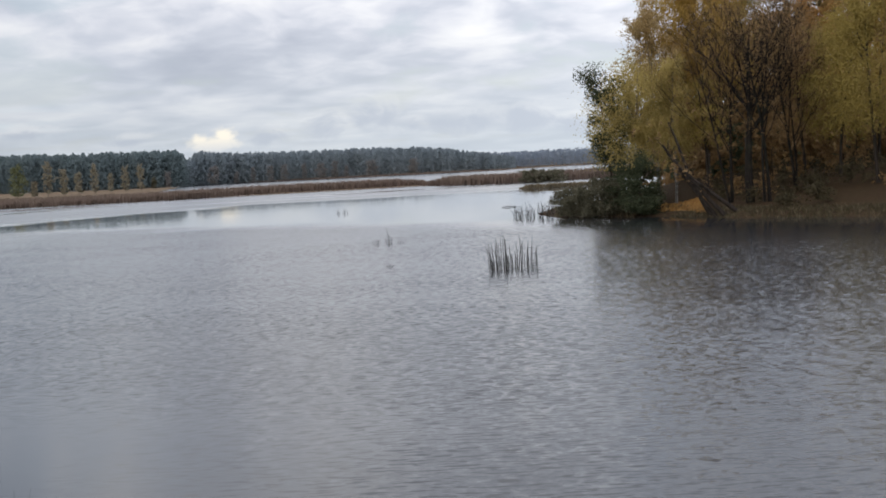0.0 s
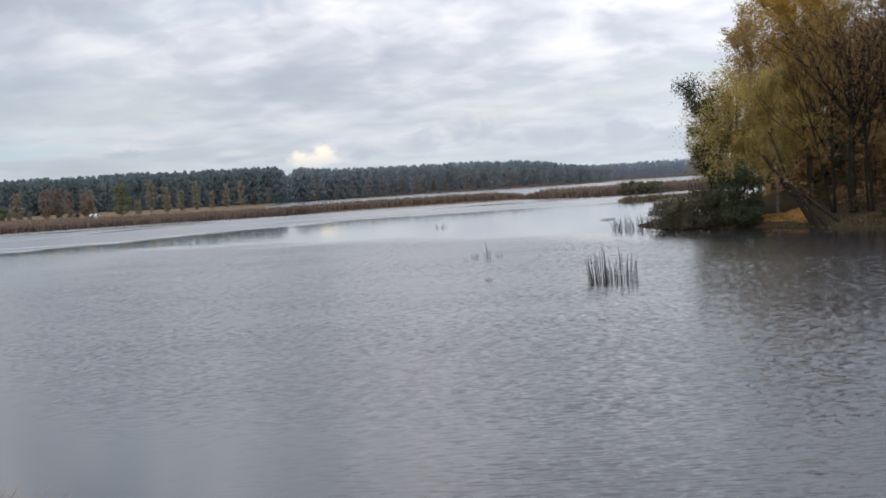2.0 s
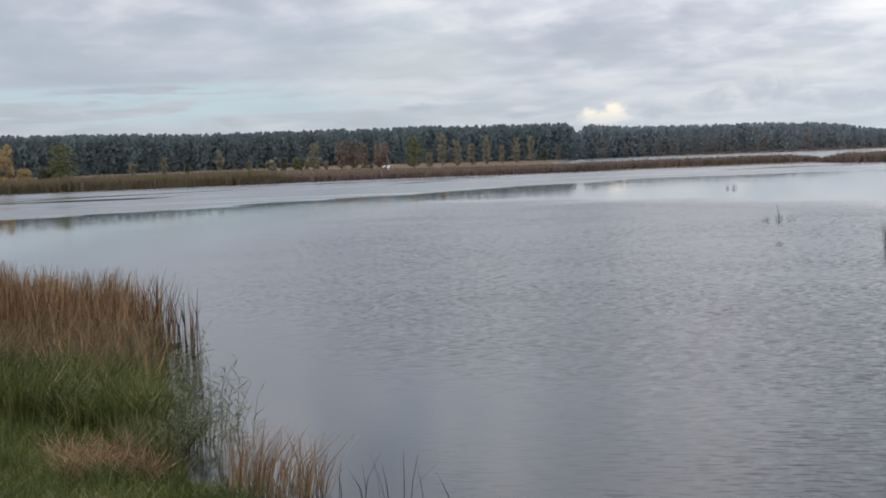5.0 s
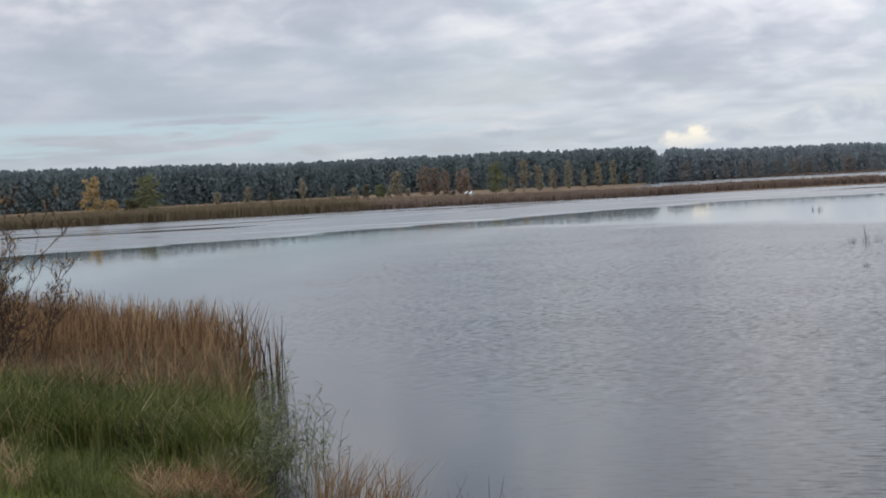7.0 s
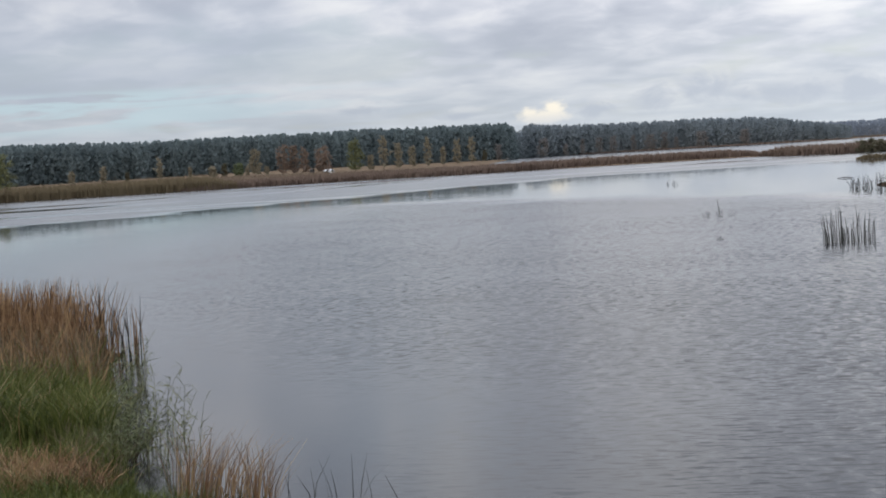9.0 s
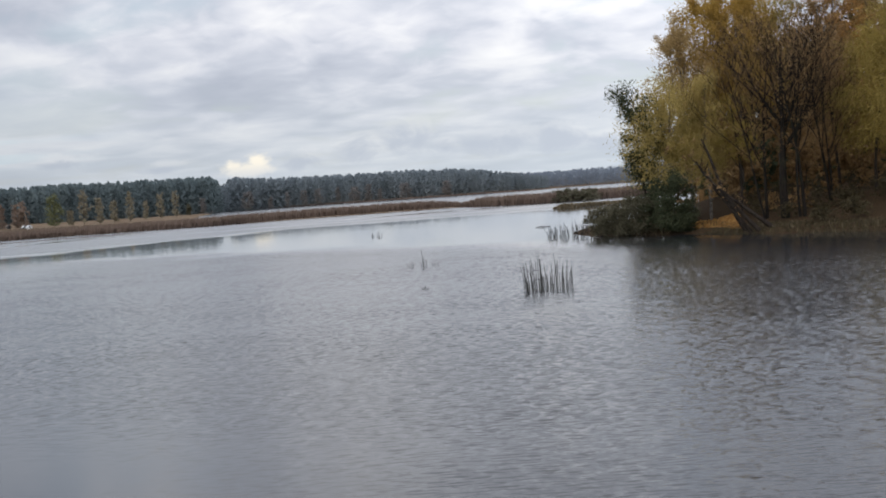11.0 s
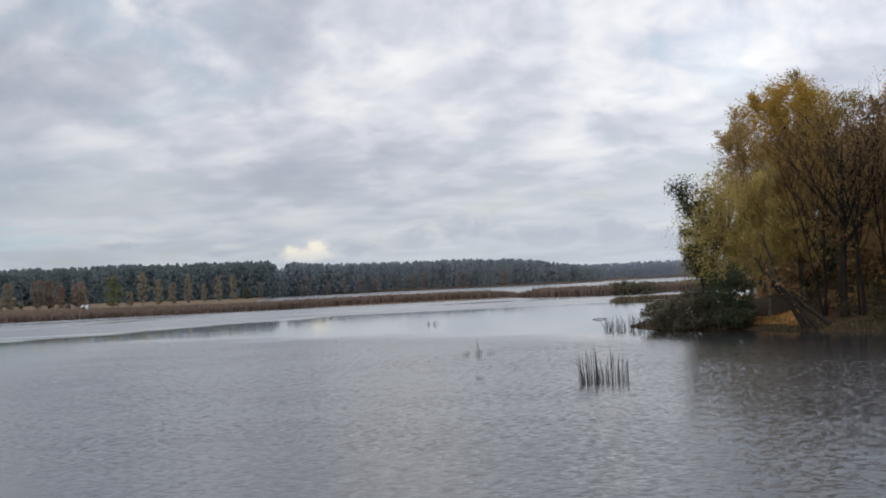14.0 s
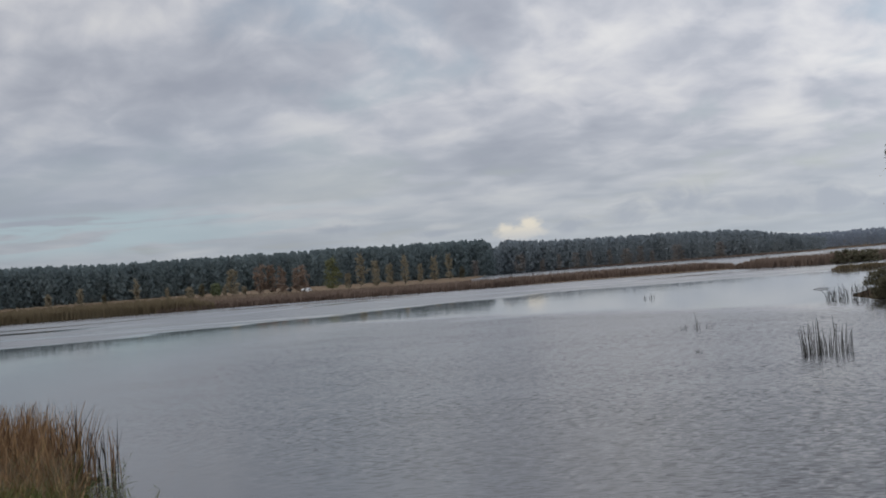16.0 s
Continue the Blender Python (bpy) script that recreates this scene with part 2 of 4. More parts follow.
REED_PALE = leaf_material("dry_meadow_pale", (0.13, 0.10, 0.075), (0.20, 0.155, 0.115), (0.26, 0.205, 0.15), rough=0.8)
SEDGE_GREEN = leaf_material("sedge_green", (0.023, 0.034, 0.008), (0.074, 0.094, 0.019), (0.217, 0.213, 0.074), rough=0.5, spread=0.4)
SEDGE_STRAW = leaf_material("sedge_straw", (0.2, 0.125, 0.06), (0.36, 0.25, 0.13), (0.52, 0.41, 0.25), rough=0.6)
GRASS = leaf_material("grass_green", (0.046, 0.066, 0.012), (0.103, 0.134, 0.025), (0.230, 0.241, 0.069), rough=0.5, spread=0.4)
STEM_DARK = leaf_material("bulrush_stems_dark", (0.005, 0.005, 0.004), (0.011, 0.011, 0.007), (0.020, 0.019, 0.011), rough=0.5, through_light=0.05)
TWIG = leaf_material("bare_twigs", (0.030, 0.019, 0.013), (0.051, 0.033, 0.024), (0.072, 0.051, 0.039), rough=0.8, through_light=0.0)
BARK_DARK = bark_material("bark_dark", (0.014, 0.011, 0.009), (0.045, 0.035, 0.029))
BARK_ALDER = bark_material("bark_alder", (0.007, 0.006, 0.005), (0.022, 0.017, 0.014))
BARK_GREY = bark_material("bark_grey", (0.05, 0.042, 0.035), (0.16, 0.14, 0.12))
BARK_BIRCH = bark_material("bark_birch", (0.05, 0.045, 0.04), (0.27, 0.25, 0.22), 3.0, 2.5)


def ground_material():
    """Soil with leaf litter, grass and dry straw by large patches."""
    m, n = material("ground_soil_grass")
    place = n.add("ShaderNodeTexCoord").outputs["Object"]
    large = n.noise(place, 0.035, 4.0)
    medium = n.noise(place, 0.5, 5.0, 0.6)
    small = n.noise(place, 9.0, 4.0, 0.7)
    litter = n.ramp(small, (0.3, (0.018, 0.012, 0.008)), (0.55, (0.045, 0.027, 0.014)), (0.75, (0.11, 0.06, 0.026)))
    grass = n.ramp(small, (0.3, (0.018, 0.02, 0.008)), (0.6, (0.04, 0.042, 0.015)), (0.8, (0.075, 0.065, 0.03)))
    straw = n.ramp(small, (0.3, (0.10, 0.07, 0.045)), (0.7, (0.20, 0.145, 0.095)))
    near = n.step(n.add("ShaderNodeSeparateXYZ", (0, place)).outputs[1], 60.0, 90.0, 1.0, 0.12)
    colour = n.mix(n.math("MULTIPLY", near, n.step(medium, 0.36, 0.55)), litter, grass)
    inland = n.step(n.add("ShaderNodeSeparateXYZ", (0, place)).outputs[1], 250.0, 340.0)
    colour = n.mix(n.math("MULTIPLY", inland, n.step(large, 0.3, 0.5)), colour, straw)
    bump = n.add("ShaderNodeBump", ("Strength", 0.5), ("Distance", 0.1), ("Height", small)).outputs[0]
    n.add("ShaderNodeOutputMaterial", (0, n.add("ShaderNodeBsdfPrincipled", ("Base Color", colour), ("Roughness", 0.95), ("Specular IOR Level", 0.08), ("Normal", bump))))
    return m


def water_material():
    """Lake water: wind ripples on the open bay, a calm belt before the far reeds, ruffled again beyond."""
    m, n = material("lake_water")
    place = n.add("ShaderNodeNewGeometry").outputs["Position"]
    x, y, _ = n.add("ShaderNodeSeparateXYZ", (0, place)).outputs
    wander = n.math("MULTIPLY", n.math("SUBTRACT", n.noise(place, 0.03, 3.0), 0.5), 34.0)
    # edges of the rippled water: one line across the bay, one along the sheltered left shore
    across = n.math("ADD", n.math("SUBTRACT", 141.0, n.math("ADD", y, n.math("MULTIPLY", x, 0.75))), wander)
    bend = n.math("EXPONENT", n.math("DIVIDE", n.math("SUBTRACT", 37.0, n.math("MAXIMUM", y, 30.0)), 40.0))
    along = n.math("ADD", n.math("SUBTRACT", n.math("ADD", x, 45.0), n.math("MULTIPLY", bend, 35.0)), n.math("MULTIPLY", wander, 0.25))
    open_water = n.math("MULTIPLY", n.step(across, -6.0, 8.0), n.step(along, -6.0, 12.0))
    lee = n.step(n.math("SUBTRACT", 149.0, n.math("ADD", y, n.math("MULTIPLY", x, 1.55))), 2.0, 34.0, 0.12, 1.0)
    open_water = n.math("MULTIPLY", open_water, lee)
    streak_place = n.add("ShaderNodeMapping", (0, place), ("Scale", (0.01, 0.075, 1))).outputs[0]
    streak = n.math("SUBTRACT", n.noise(streak_place, 1.0, 4.0, 0.6), 0.5)
    shift = n.math("MULTIPLY", n.math("MAXIMUM", n.math("SUBTRACT", -29.0, x), 0.0), 1.75)
    beyond = n.step(n.math("ADD", n.math("ADD", y, shift), n.math("MULTIPLY", streak, 60.0)), 258.0, 276.0)

    def lane(slope, at_x, at_y, half, start, end):
        """A calm lane between ruffled water, tapering at both ends."""
        off = n.math("SUBTRACT", n.math("ADD", y, n.math("MULTIPLY", streak, 22.0)), n.math("ADD", at_y - slope * at_x, n.math("MULTIPLY", x, slope)))
        there = n.math("MULTIPLY", n.step(x, start - 14.0, start + 14.0), n.step(x, end - 14.0, end + 14.0, 1.0, 0.0))
        return n.math("MULTIPLY", n.step(n.math("ABSOLUTE", off), half * 0.5, half, 1.0, 0.0), there)

    calm = lane(1.4, -151.0, 260.0, 8.0, -230.0, -112.0)
    for slope, at_x, at_y, half, start, end in ((0.1, -130.0, 250.0, 8.0, -230.0, -105.0), (0.15, -95.0, 347.0, 9.0, -118.0, -72.0), (2.3, -87.0, 299.0, 12.0, -90.0, -68.0), (0.2, -12.0, 330.0, 8.0, -30.0, 6.0)):
        calm = n.math("MAXIMUM", calm, lane(slope, at_x, at_y, half, start, end))
    gust = n.step(n.noise(place, 0.07, 3.0), 0.35, 0.65, 0.6, 1.0)
    force = n.math("MULTIPLY", n.math("ADD", n.math("MULTIPLY", open_water, 0.97), 0.03), gust)
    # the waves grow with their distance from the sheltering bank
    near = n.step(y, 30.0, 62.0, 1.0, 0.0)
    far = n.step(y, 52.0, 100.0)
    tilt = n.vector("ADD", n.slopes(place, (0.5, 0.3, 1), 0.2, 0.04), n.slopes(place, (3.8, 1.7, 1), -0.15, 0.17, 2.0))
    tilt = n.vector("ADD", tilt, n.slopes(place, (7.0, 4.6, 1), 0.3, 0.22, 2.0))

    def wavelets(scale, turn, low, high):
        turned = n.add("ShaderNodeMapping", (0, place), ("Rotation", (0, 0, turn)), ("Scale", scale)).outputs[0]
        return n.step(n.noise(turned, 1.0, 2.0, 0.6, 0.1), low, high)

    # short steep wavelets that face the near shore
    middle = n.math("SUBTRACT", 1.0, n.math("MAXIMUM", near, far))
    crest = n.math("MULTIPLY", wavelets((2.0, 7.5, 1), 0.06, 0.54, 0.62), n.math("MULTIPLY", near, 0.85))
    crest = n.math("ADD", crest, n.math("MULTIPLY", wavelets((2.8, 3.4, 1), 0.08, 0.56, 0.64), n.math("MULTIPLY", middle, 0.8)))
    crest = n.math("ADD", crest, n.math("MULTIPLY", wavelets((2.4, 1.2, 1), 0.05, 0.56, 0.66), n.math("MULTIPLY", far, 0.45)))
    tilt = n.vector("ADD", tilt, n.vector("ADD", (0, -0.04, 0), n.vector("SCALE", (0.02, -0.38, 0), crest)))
    lines = n.noise(n.add("ShaderNodeMapping", (0, place), ("Scale", (0.005, 0.09, 1)), ("Location", (3.1, 0.7, 0))).outputs[0], 1.0, 3.0, 0.55)
    beyond = n.math("MULTIPLY", beyond, n.math("MULTIPLY", n.step(lines, 0.56, 0.64, 1.0, 0.3), n.math("SUBTRACT", 1.0, n.math("MULTIPLY", calm, 0.95))))
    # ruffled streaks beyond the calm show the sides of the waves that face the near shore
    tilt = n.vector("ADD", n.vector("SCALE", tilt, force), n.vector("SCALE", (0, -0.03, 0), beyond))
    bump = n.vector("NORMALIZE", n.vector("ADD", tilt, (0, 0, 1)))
    sheltered = n.math("MULTIPLY", n.step(across, -6.0, 8.0), n.step(along, -26.0, 2.0))
    rough = n.math("ADD", 0.04, n.math("ADD", n.math("MULTIPLY", beyond, 0.13), n.math("ADD", n.math("MULTIPLY", n.math("MULTIPLY", sheltered, lee), 0.09), n.math("MULTIPLY", open_water, 0.05))))
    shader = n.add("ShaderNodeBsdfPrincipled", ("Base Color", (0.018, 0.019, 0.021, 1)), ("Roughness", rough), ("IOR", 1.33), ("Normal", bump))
    n.add("ShaderNodeOutputMaterial", (0, shader))
    return m


GROUND = ground_material()
WATER = water_material()


# ---------------------------------------------------------------- geometry helpers
rng = np.random.default_rng(7)


def at(azimuth, distance):
    """Ground place from degrees to the left of ahead and metres from the camera."""
    a = np.radians(azimuth)
    return -distance * np.sin(a), distance * np.cos(a)


class Geo:
    """Gathers vertices and four-sided faces."""

    def __init__(self):
        self.points, self.faces, self.count = [], [], 0

    def put(self, points, faces):
        self.points.append(np.asarray(points, float).reshape(-1, 3))
        self.faces.append(np.asarray(faces, int).reshape(-1, 4) + self.count)
        self.count += len(self.points[-1])

    def tube(self, line, radii, sides=6):
        line, radii = np.asarray(line, float), np.asarray(radii, float)
        k = len(line)
        along = np.gradient(line, axis=0)
        along /= np.linalg.norm(along, axis=1)[:, None] + 1e-9
        side = np.cross(along, (0.31, 0.85, 0.12))
        side /= np.linalg.norm(side, axis=1)[:, None] + 1e-9
        other = np.cross(along, side)
        a = np.arange(sides) * 2 * np.pi / sides
        ring = line[:, None] + radii[:, None, None] * (np.cos(a)[None, :, None] * side[:, None] + np.sin(a)[None, :, None] * other[:, None])
        i, j = np.meshgrid(np.arange(k - 1), np.arange(sides), indexing="ij")
        jj = (j + 1) % sides
        self.put(ring, np.stack([i * sides + j, i * sides + jj, (i + 1) * sides + jj, (i + 1) * sides + j], -1))

    def leaves(self, centres, size, droop=0.0, slim=0.55, along=None, facing=None, loose=0.6):
        """Pointed leaf clusters at the centres: any way, or along a twig and turned to a side; droop lets them hang."""
        c = np.asarray(centres, float)
        k = len(c)
        if not k:
            return
        u = rng.normal(size=(k, 3)) * (1.0 if along is None else 0.55)
        if along is not None:
            u += along
        u[:, 2] -= droop * 2
        u /= np.linalg.norm(u, axis=1)[:, None] + 1e-9
        side = rng.normal(size=(k, 3)) * (1.0 if facing is None else loose)
        if facing is not None:
            side += facing
        v = np.cross(u, side)
        v /= np.linalg.norm(v, axis=1)[:, None] + 1e-9
        s = (size * rng.uniform(0.6, 1.4, k))[:, None]
        pts = np.stack([c - u * s, c - v * s * slim, c + u * s, c + v * s * slim], 1)
        self.put(pts, np.arange(4 * k).reshape(-1, 4))

    def blades(self, base, height, width, lean, bend, drift=(0, 0)):
        """Upright blades or stems of two pieces, bent over towards their lean."""
        b = np.asarray(base, float)
        k = len(b)
        if not k:
            return
        a = rng.uniform(0, 2 * np.pi, k)
        f = rng.uniform(0, np.pi, k)
        flat = np.stack([np.cos(f), np.sin(f), np.zeros(k)], 1) * (np.broadcast_to(width, k) * 0.5)[:, None]
        way = np.stack([np.cos(a), np.sin(a), np.zeros(k)], 1)
        h = np.broadcast_to(height, k)[:, None]
        le = np.abs(rng.normal(0, 1, k))[:, None] * np.broadcast_to(lean, k)[:, None]
        mid = b + way * h * le * 0.45 + np.array([0, 0, 1]) * h * 0.58
        tip = b + way * h * (le + np.broadcast_to(bend, k)[:, None] * rng.uniform(0, 1, (k, 1))) + np.array([0, 0, 1]) * h
        tip[:, :2] += h * np.array(drift)
        mid[:, :2] += h * np.array(drift) * 0.42
        pts = np.stack([b - flat, b + flat, mid + flat * 0.85, mid - flat * 0.85, tip + flat * 0.16, tip - flat * 0.16], 1)
        i = np.arange(k)[:, None] * 6
        self.put(pts, np.concatenate([i + [0, 1, 2, 3], i + [3, 2, 4, 5]], 0))

    def mesh(self, name, mat, smooth=False):
        me = bpy.data.meshes.new(name)
        if self.count:
            p, f = np.concatenate(self.points), np.concatenate(self.faces)
            me.vertices.add(len(p))
            me.vertices.foreach_set("co", p.astype(np.float32).ravel())
            me.loops.add(f.size)
            me.loops.foreach_set("vertex_index", f.astype(np.int32).ravel())
            me.polygons.add(len(f))
            me.polygons.foreach_set("loop_start", np.arange(0, f.size, 4, dtype=np.int32))
            me.update(calc_edges=True)
            if smooth:
                me.polygons.foreach_set("use_smooth", np.ones(len(f), bool))
        me.materials.append(mat)
        return me


def part(name, geo, mat, parent=None, label="", smooth=False):
    """One mesh object out of a Geo or a bmesh, under a thing or a part."""
    if isinstance(geo, Geo):
        me = geo.mesh(name, mat, smooth)
    else:
        me = bpy.data.meshes.new(name)
        geo.to_mesh(me)
        geo.free()
        me.materials.append(mat)
    ob = new(name, me)
    ob.parent = parent
    if label:
        ob["label"] = label
    return ob


# ---------------------------------------------------------------- the ground: one sheet under lake and land
def inside_depth(x, y, polygon):
    """Metres inside a polygon (minus: outside)."""
    p = np.asarray(polygon, float)
    q = np.roll(p, -1, 0)
    best = np.full(x.shape, 1e9)
    odd = np.zeros(x.shape, bool)
    for (ax, ay), (bx, by) in zip(p, q):
        ex, ey = bx - ax, by - ay
        s = np.clip(((x - ax) * ex + (y - ay) * ey) / (ex * ex + ey * ey + 1e-9), 0, 1)
        best = np.minimum(best, np.hypot(x - ax - s * ex, y - ay - s * ey))
        if ay != by:
            odd ^= ((ay > y) != (by > y)) & (x < (bx - ax) * (y - ay) / (by - ay) + ax)
    return np.where(odd, best, -best)


NEAR_BANK = [(60, 4), (14, 13), (0, 17.5), (-6.4, 21.0), (-9.7, 23.3), (-11.5, 26.0), (-13.6, 30.2), (-15.5, 34.4), (-17.1, 38.4), (-18.6, 42.6), (-22.5, 46), (-31, 52.5), (-48, 62), (-90, 78), (-160, 60), (-160, -60), (60, -60)]
GROVE_BANK = [(8.6, 140), (10.5, 133), (13.4, 128.5), (17.2, 124.5), (21, 115), (28.9, 104), (40, 95), (62, 84), (110, 78), (220, 110), (220, 300), (70, 235), (32, 196), (17, 168), (10, 152)]
FAR_LAND = [(-900, 150), (-330, 362), (-209, 374), (-146, 387), (-100, 392), (-78, 388), (-60, 382), (-46, 386), (-5, 388), (0, 372), (15, 352), (36, 360), (60, 366), (130, 372), (130, 408), (60, 404), (20, 398), (3, 402), (-8, 436), (-60, 470), (-95, 560), (-119, 700), (-150, 930), (-190, 1130), (-154, 1068), (-36, 935), (19, 878), (48, 905), (60, 950), (120, 962), (500, 985), (1500, 1200), (1500, 4000), (-1500, 4000), (-1500, 600)]


def ground_height(x, y):
    x, y = np.asarray(x, float), np.asarray(y, float)
    wob = 0.35 * np.sin(x * 0.9 + 1.3 * np.sin(y * 0.41)) + 0.3 * np.sin(y * 1.1 + x * 0.33)
    z = np.full(x.shape, -1.6)
    d = inside_depth(x, y, NEAR_BANK) + wob
    near = np.interp(d, [-6, 0, 2, 6, 11, 16, 22, 40], [-1.6, -0.04, 0.25, 0.55, 1.0, 2.0, 3.35, 3.5])
    flat = np.interp(y, [18, 30, 45], [1.0, 0.55, 0.22])
    z = np.maximum(z, np.where(d > 0, near * flat, near))
    d = inside_depth(x, y, GROVE_BANK) + wob
    z = np.maximum(z, np.interp(d, [-8, 0, 1.2, 5, 13, 22, 45], [-1.6, -0.04, 0.35, 0.75, 2.3, 3.3, 3.7]) + np.where(d > 4, 0.12 * wob, 0))
    d = inside_depth(x, y, FAR_LAND) + 4 * wob
    rise = np.interp(d, [-30, 0, 6, 40, 110, 190, 400, 1500], [-1.6, -0.05, 0.1, 0.5, 2.2, 2.6, 3.2, 8])
    return np.maximum(z, rise)


def build_ground():
    azs = np.concatenate([np.arange(-180, -24, 6.0), np.arange(-24, 36, 0.4), np.arange(36, 180.1, 6.0)])
    rs = np.concatenate([[0.0], np.geomspace(1.0, 4800, 300)])
    a, r = np.meshgrid(azs, rs, indexing="ij")
    x, y = at(a, r)
    z = ground_height(x, y)
    k, w = len(azs), len(rs)
    i, j = np.meshgrid(np.arange(k - 1), np.arange(w - 1), indexing="ij")
    g = Geo()
    g.put(np.stack([x, y, z], -1), np.stack([i * w + j, i * w + j + 1, (i + 1) * w + j + 1, (i + 1) * w + j], -1))
    ob = part("ground", g, GROUND, smooth=True)
    tagged(ob, "muddy lake bed and banks with leaf litter and grass", "ground", kind="structure")


build_ground()
g = Geo()
e = 4800.0
g.put([(-e, -e, 0), (e, -e, 0), (e, e, 0), (-e, e, 0)], [(0, 1, 2, 3)])
tagged(part("water", g, WATER), "grey wind-rippled lake water reflecting an overcast sky", "lake", kind="structure")


# ---------------------------------------------------------------- plants
def grow(geo, start, way, length, radius, level, tips, spread=0.55, up=0.12, limbs=4, wave=0.12, sides=5, levels=2, reach=1.0):
    """A limb with its branches; tips gathers the places along the outer twigs."""
    steps = 6 if level == 0 else 4
    line, p, d = [np.array(start, float)], np.array(start, float), np.array(way, float)
    d /= np.linalg.norm(d)
    for s in range(steps):
        d = d + rng.normal(0, wave * (0.35 if level == 0 else 1.0), 3) + np.array([0, 0, up if level else 0.03])
        d /= np.linalg.norm(d)
        p = p + d * length / steps
        line.append(p.copy())
    line = np.array(line)
    geo.tube(line, np.linspace(radius, radius * (0.3 if level == 0 else 0.25), len(line)), sides if level == 0 else (4 if level == 1 else 3))
    if level >= levels:
        tips.append(line[1:])
        return
    for b in range(limbs + (2 if level == 0 else 0)):
        s = rng.uniform(0.3 if level == 0 else 0.25, 1.0)
        q = s * steps
        i = min(int(q), steps - 1)
        root = line[i] + (line[i + 1] - line[i]) * (q - i)
        a = rng.uniform(0, 2 * np.pi)
        out = np.array([np.cos(a), np.sin(a), 0.0])
        heading = (line[i + 1] - line[i]) / np.linalg.norm(line[i + 1] - line[i])
        aim = heading * (1 - spread) + out * spread + np.array([0, 0, up])
        grow(geo, root, aim, length * (reach * rng.uniform(0.2, 0.34) * (1.25 - 0.7 * s) if level == 0 else rng.uniform(0.35, 0.55)), max(0.012, radius * 0.42 * (1.1 - 0.6 * s)), level + 1, tips, spread, up, limbs, wave, sides, levels, reach)


def broadleaf(name, label, x, y, height, width, crown_low, leaf_mat, bark, leaf_count, leaf_size, lean=(0, 0), trunk_radius=None, hang=0.15, limbs=5, gaps=0.35, blunt=0.45, twig_leaves=0.3, levels=2, reach=1.0, spread=0.5, up=0.12, stems=1, extra=(), group="", category="tree", sink=0.1, wave=0.12, spray=9, boughs=0):
    """A broadleaved tree: trunk with limbs, and a ragged crown of leafy sprays with gaps between its boughs."""
    z = float(ground_height(x, y)) - sink
    thing = tagged(new(name), label, category, group)
    thing.location = (x, y, max(z, -0.3))
    r = trunk_radius or 0.011 * height
    rise = height * 0.92
    way = np.array([lean[0], lean[1], 1.0])
    tips = []
    for s in range(stems):
        wood = Geo()
        off = np.array([0.0, 0.0, 0.0]) if s == 0 else rng.normal(0, 0.25, 3) * (1, 1, 0)
        aim = way if s == 0 else way + np.append(rng.normal(0, 0.11, 2), 0)
        grow(wood, off, aim, rise * (1 if s == 0 else rng.uniform(0.8, 0.97)), r * (1 if s == 0 else 0.75), 0, tips, limbs=limbs, spread=spread, up=up, levels=levels, reach=reach, wave=wave)
        part("trunk", wood, bark, thing, smooth=True)
    top = way / np.linalg.norm(way) * rise
    tall = height - crown_low
    # boughs fill an egg-shaped, lobed crown unevenly; leafy sprays start from them and leave gaps between
    k = max(1, int(leaf_count * (1 - twig_leaves) / spray))
    many = boughs or int(np.clip(6 + 6.0 * width * tall / 6, 9, 72))
    u = (np.arange(many) + rng.uniform(0, 1, many)) / many
    a = np.arange(many) * 2.4 + rng.uniform(-0.7, 0.7, many)
    skin = np.clip(1 - np.abs((u - blunt) / np.where(u < blunt, blunt + 0.06, 1.03 - blunt)) ** 2.2, 0.0, 1) ** 0.5
    rad = width * skin * rng.uniform(0.35, 1.0, many) ** 0.6 * 0.82
    heart = np.stack([rad * np.cos(a), rad * np.sin(a), crown_low + u * tall * 0.97], 1)
    size = (0.15 + 0.12 * rng.uniform(0, 1, many)) * width * (1 - 0.35 * u) + 0.12
    share = rng.uniform(0.5, 1.4, many) * size ** 1.3
    own = rng.choice(many, k, p=share / share.sum())
    off = np.clip(rng.normal(0, 0.9, (k, 3)), -1.5, 1.5) * size[own][:, None] * (1.15, 1.15, 0.8 - gaps * 0.5)
    start = heart[own] + off
    start[:, 2] = np.minimum(start[:, 2], crown_low + tall)
    a = np.arctan2(start[:, 1], start[:, 0])
    u = np.clip((start[:, 2] - crown_low) / tall, 0, 1)
    start[:, :2] += top[:2] * (start[:, 2:] / max(top[2], 0.1))
    out = np.stack([np.cos(a), np.sin(a), 0.35 + 1.3 * np.clip(u - 0.45, 0, 1)], 1)
    head = out + rng.normal(0, 0.45, out.shape)
    head[:, 2] -= 2.6 * hang
    head /= np.linalg.norm(head, axis=1)[:, None]
    long = min(0.10 * height, 0.27 * width) * rng.uniform(0.5, 1.3, len(u)) * (1 + hang)
    t = np.linspace(0, 1, spray)
    c = start[:, None] + head[:, None] * (long[:, None] * t)[..., None] - np.array([0, 0, 1]) * (long[:, None] * (0.12 + 0.3 * hang) * t ** 2)[..., None]
    c = (c + rng.normal(0, 0.03 * width + 0.03, c.shape)).reshape(-1, 3)
    along = np.repeat(head, spray, 0)
    face = np.repeat(out * (1, 1, 0.8), spray, 0)
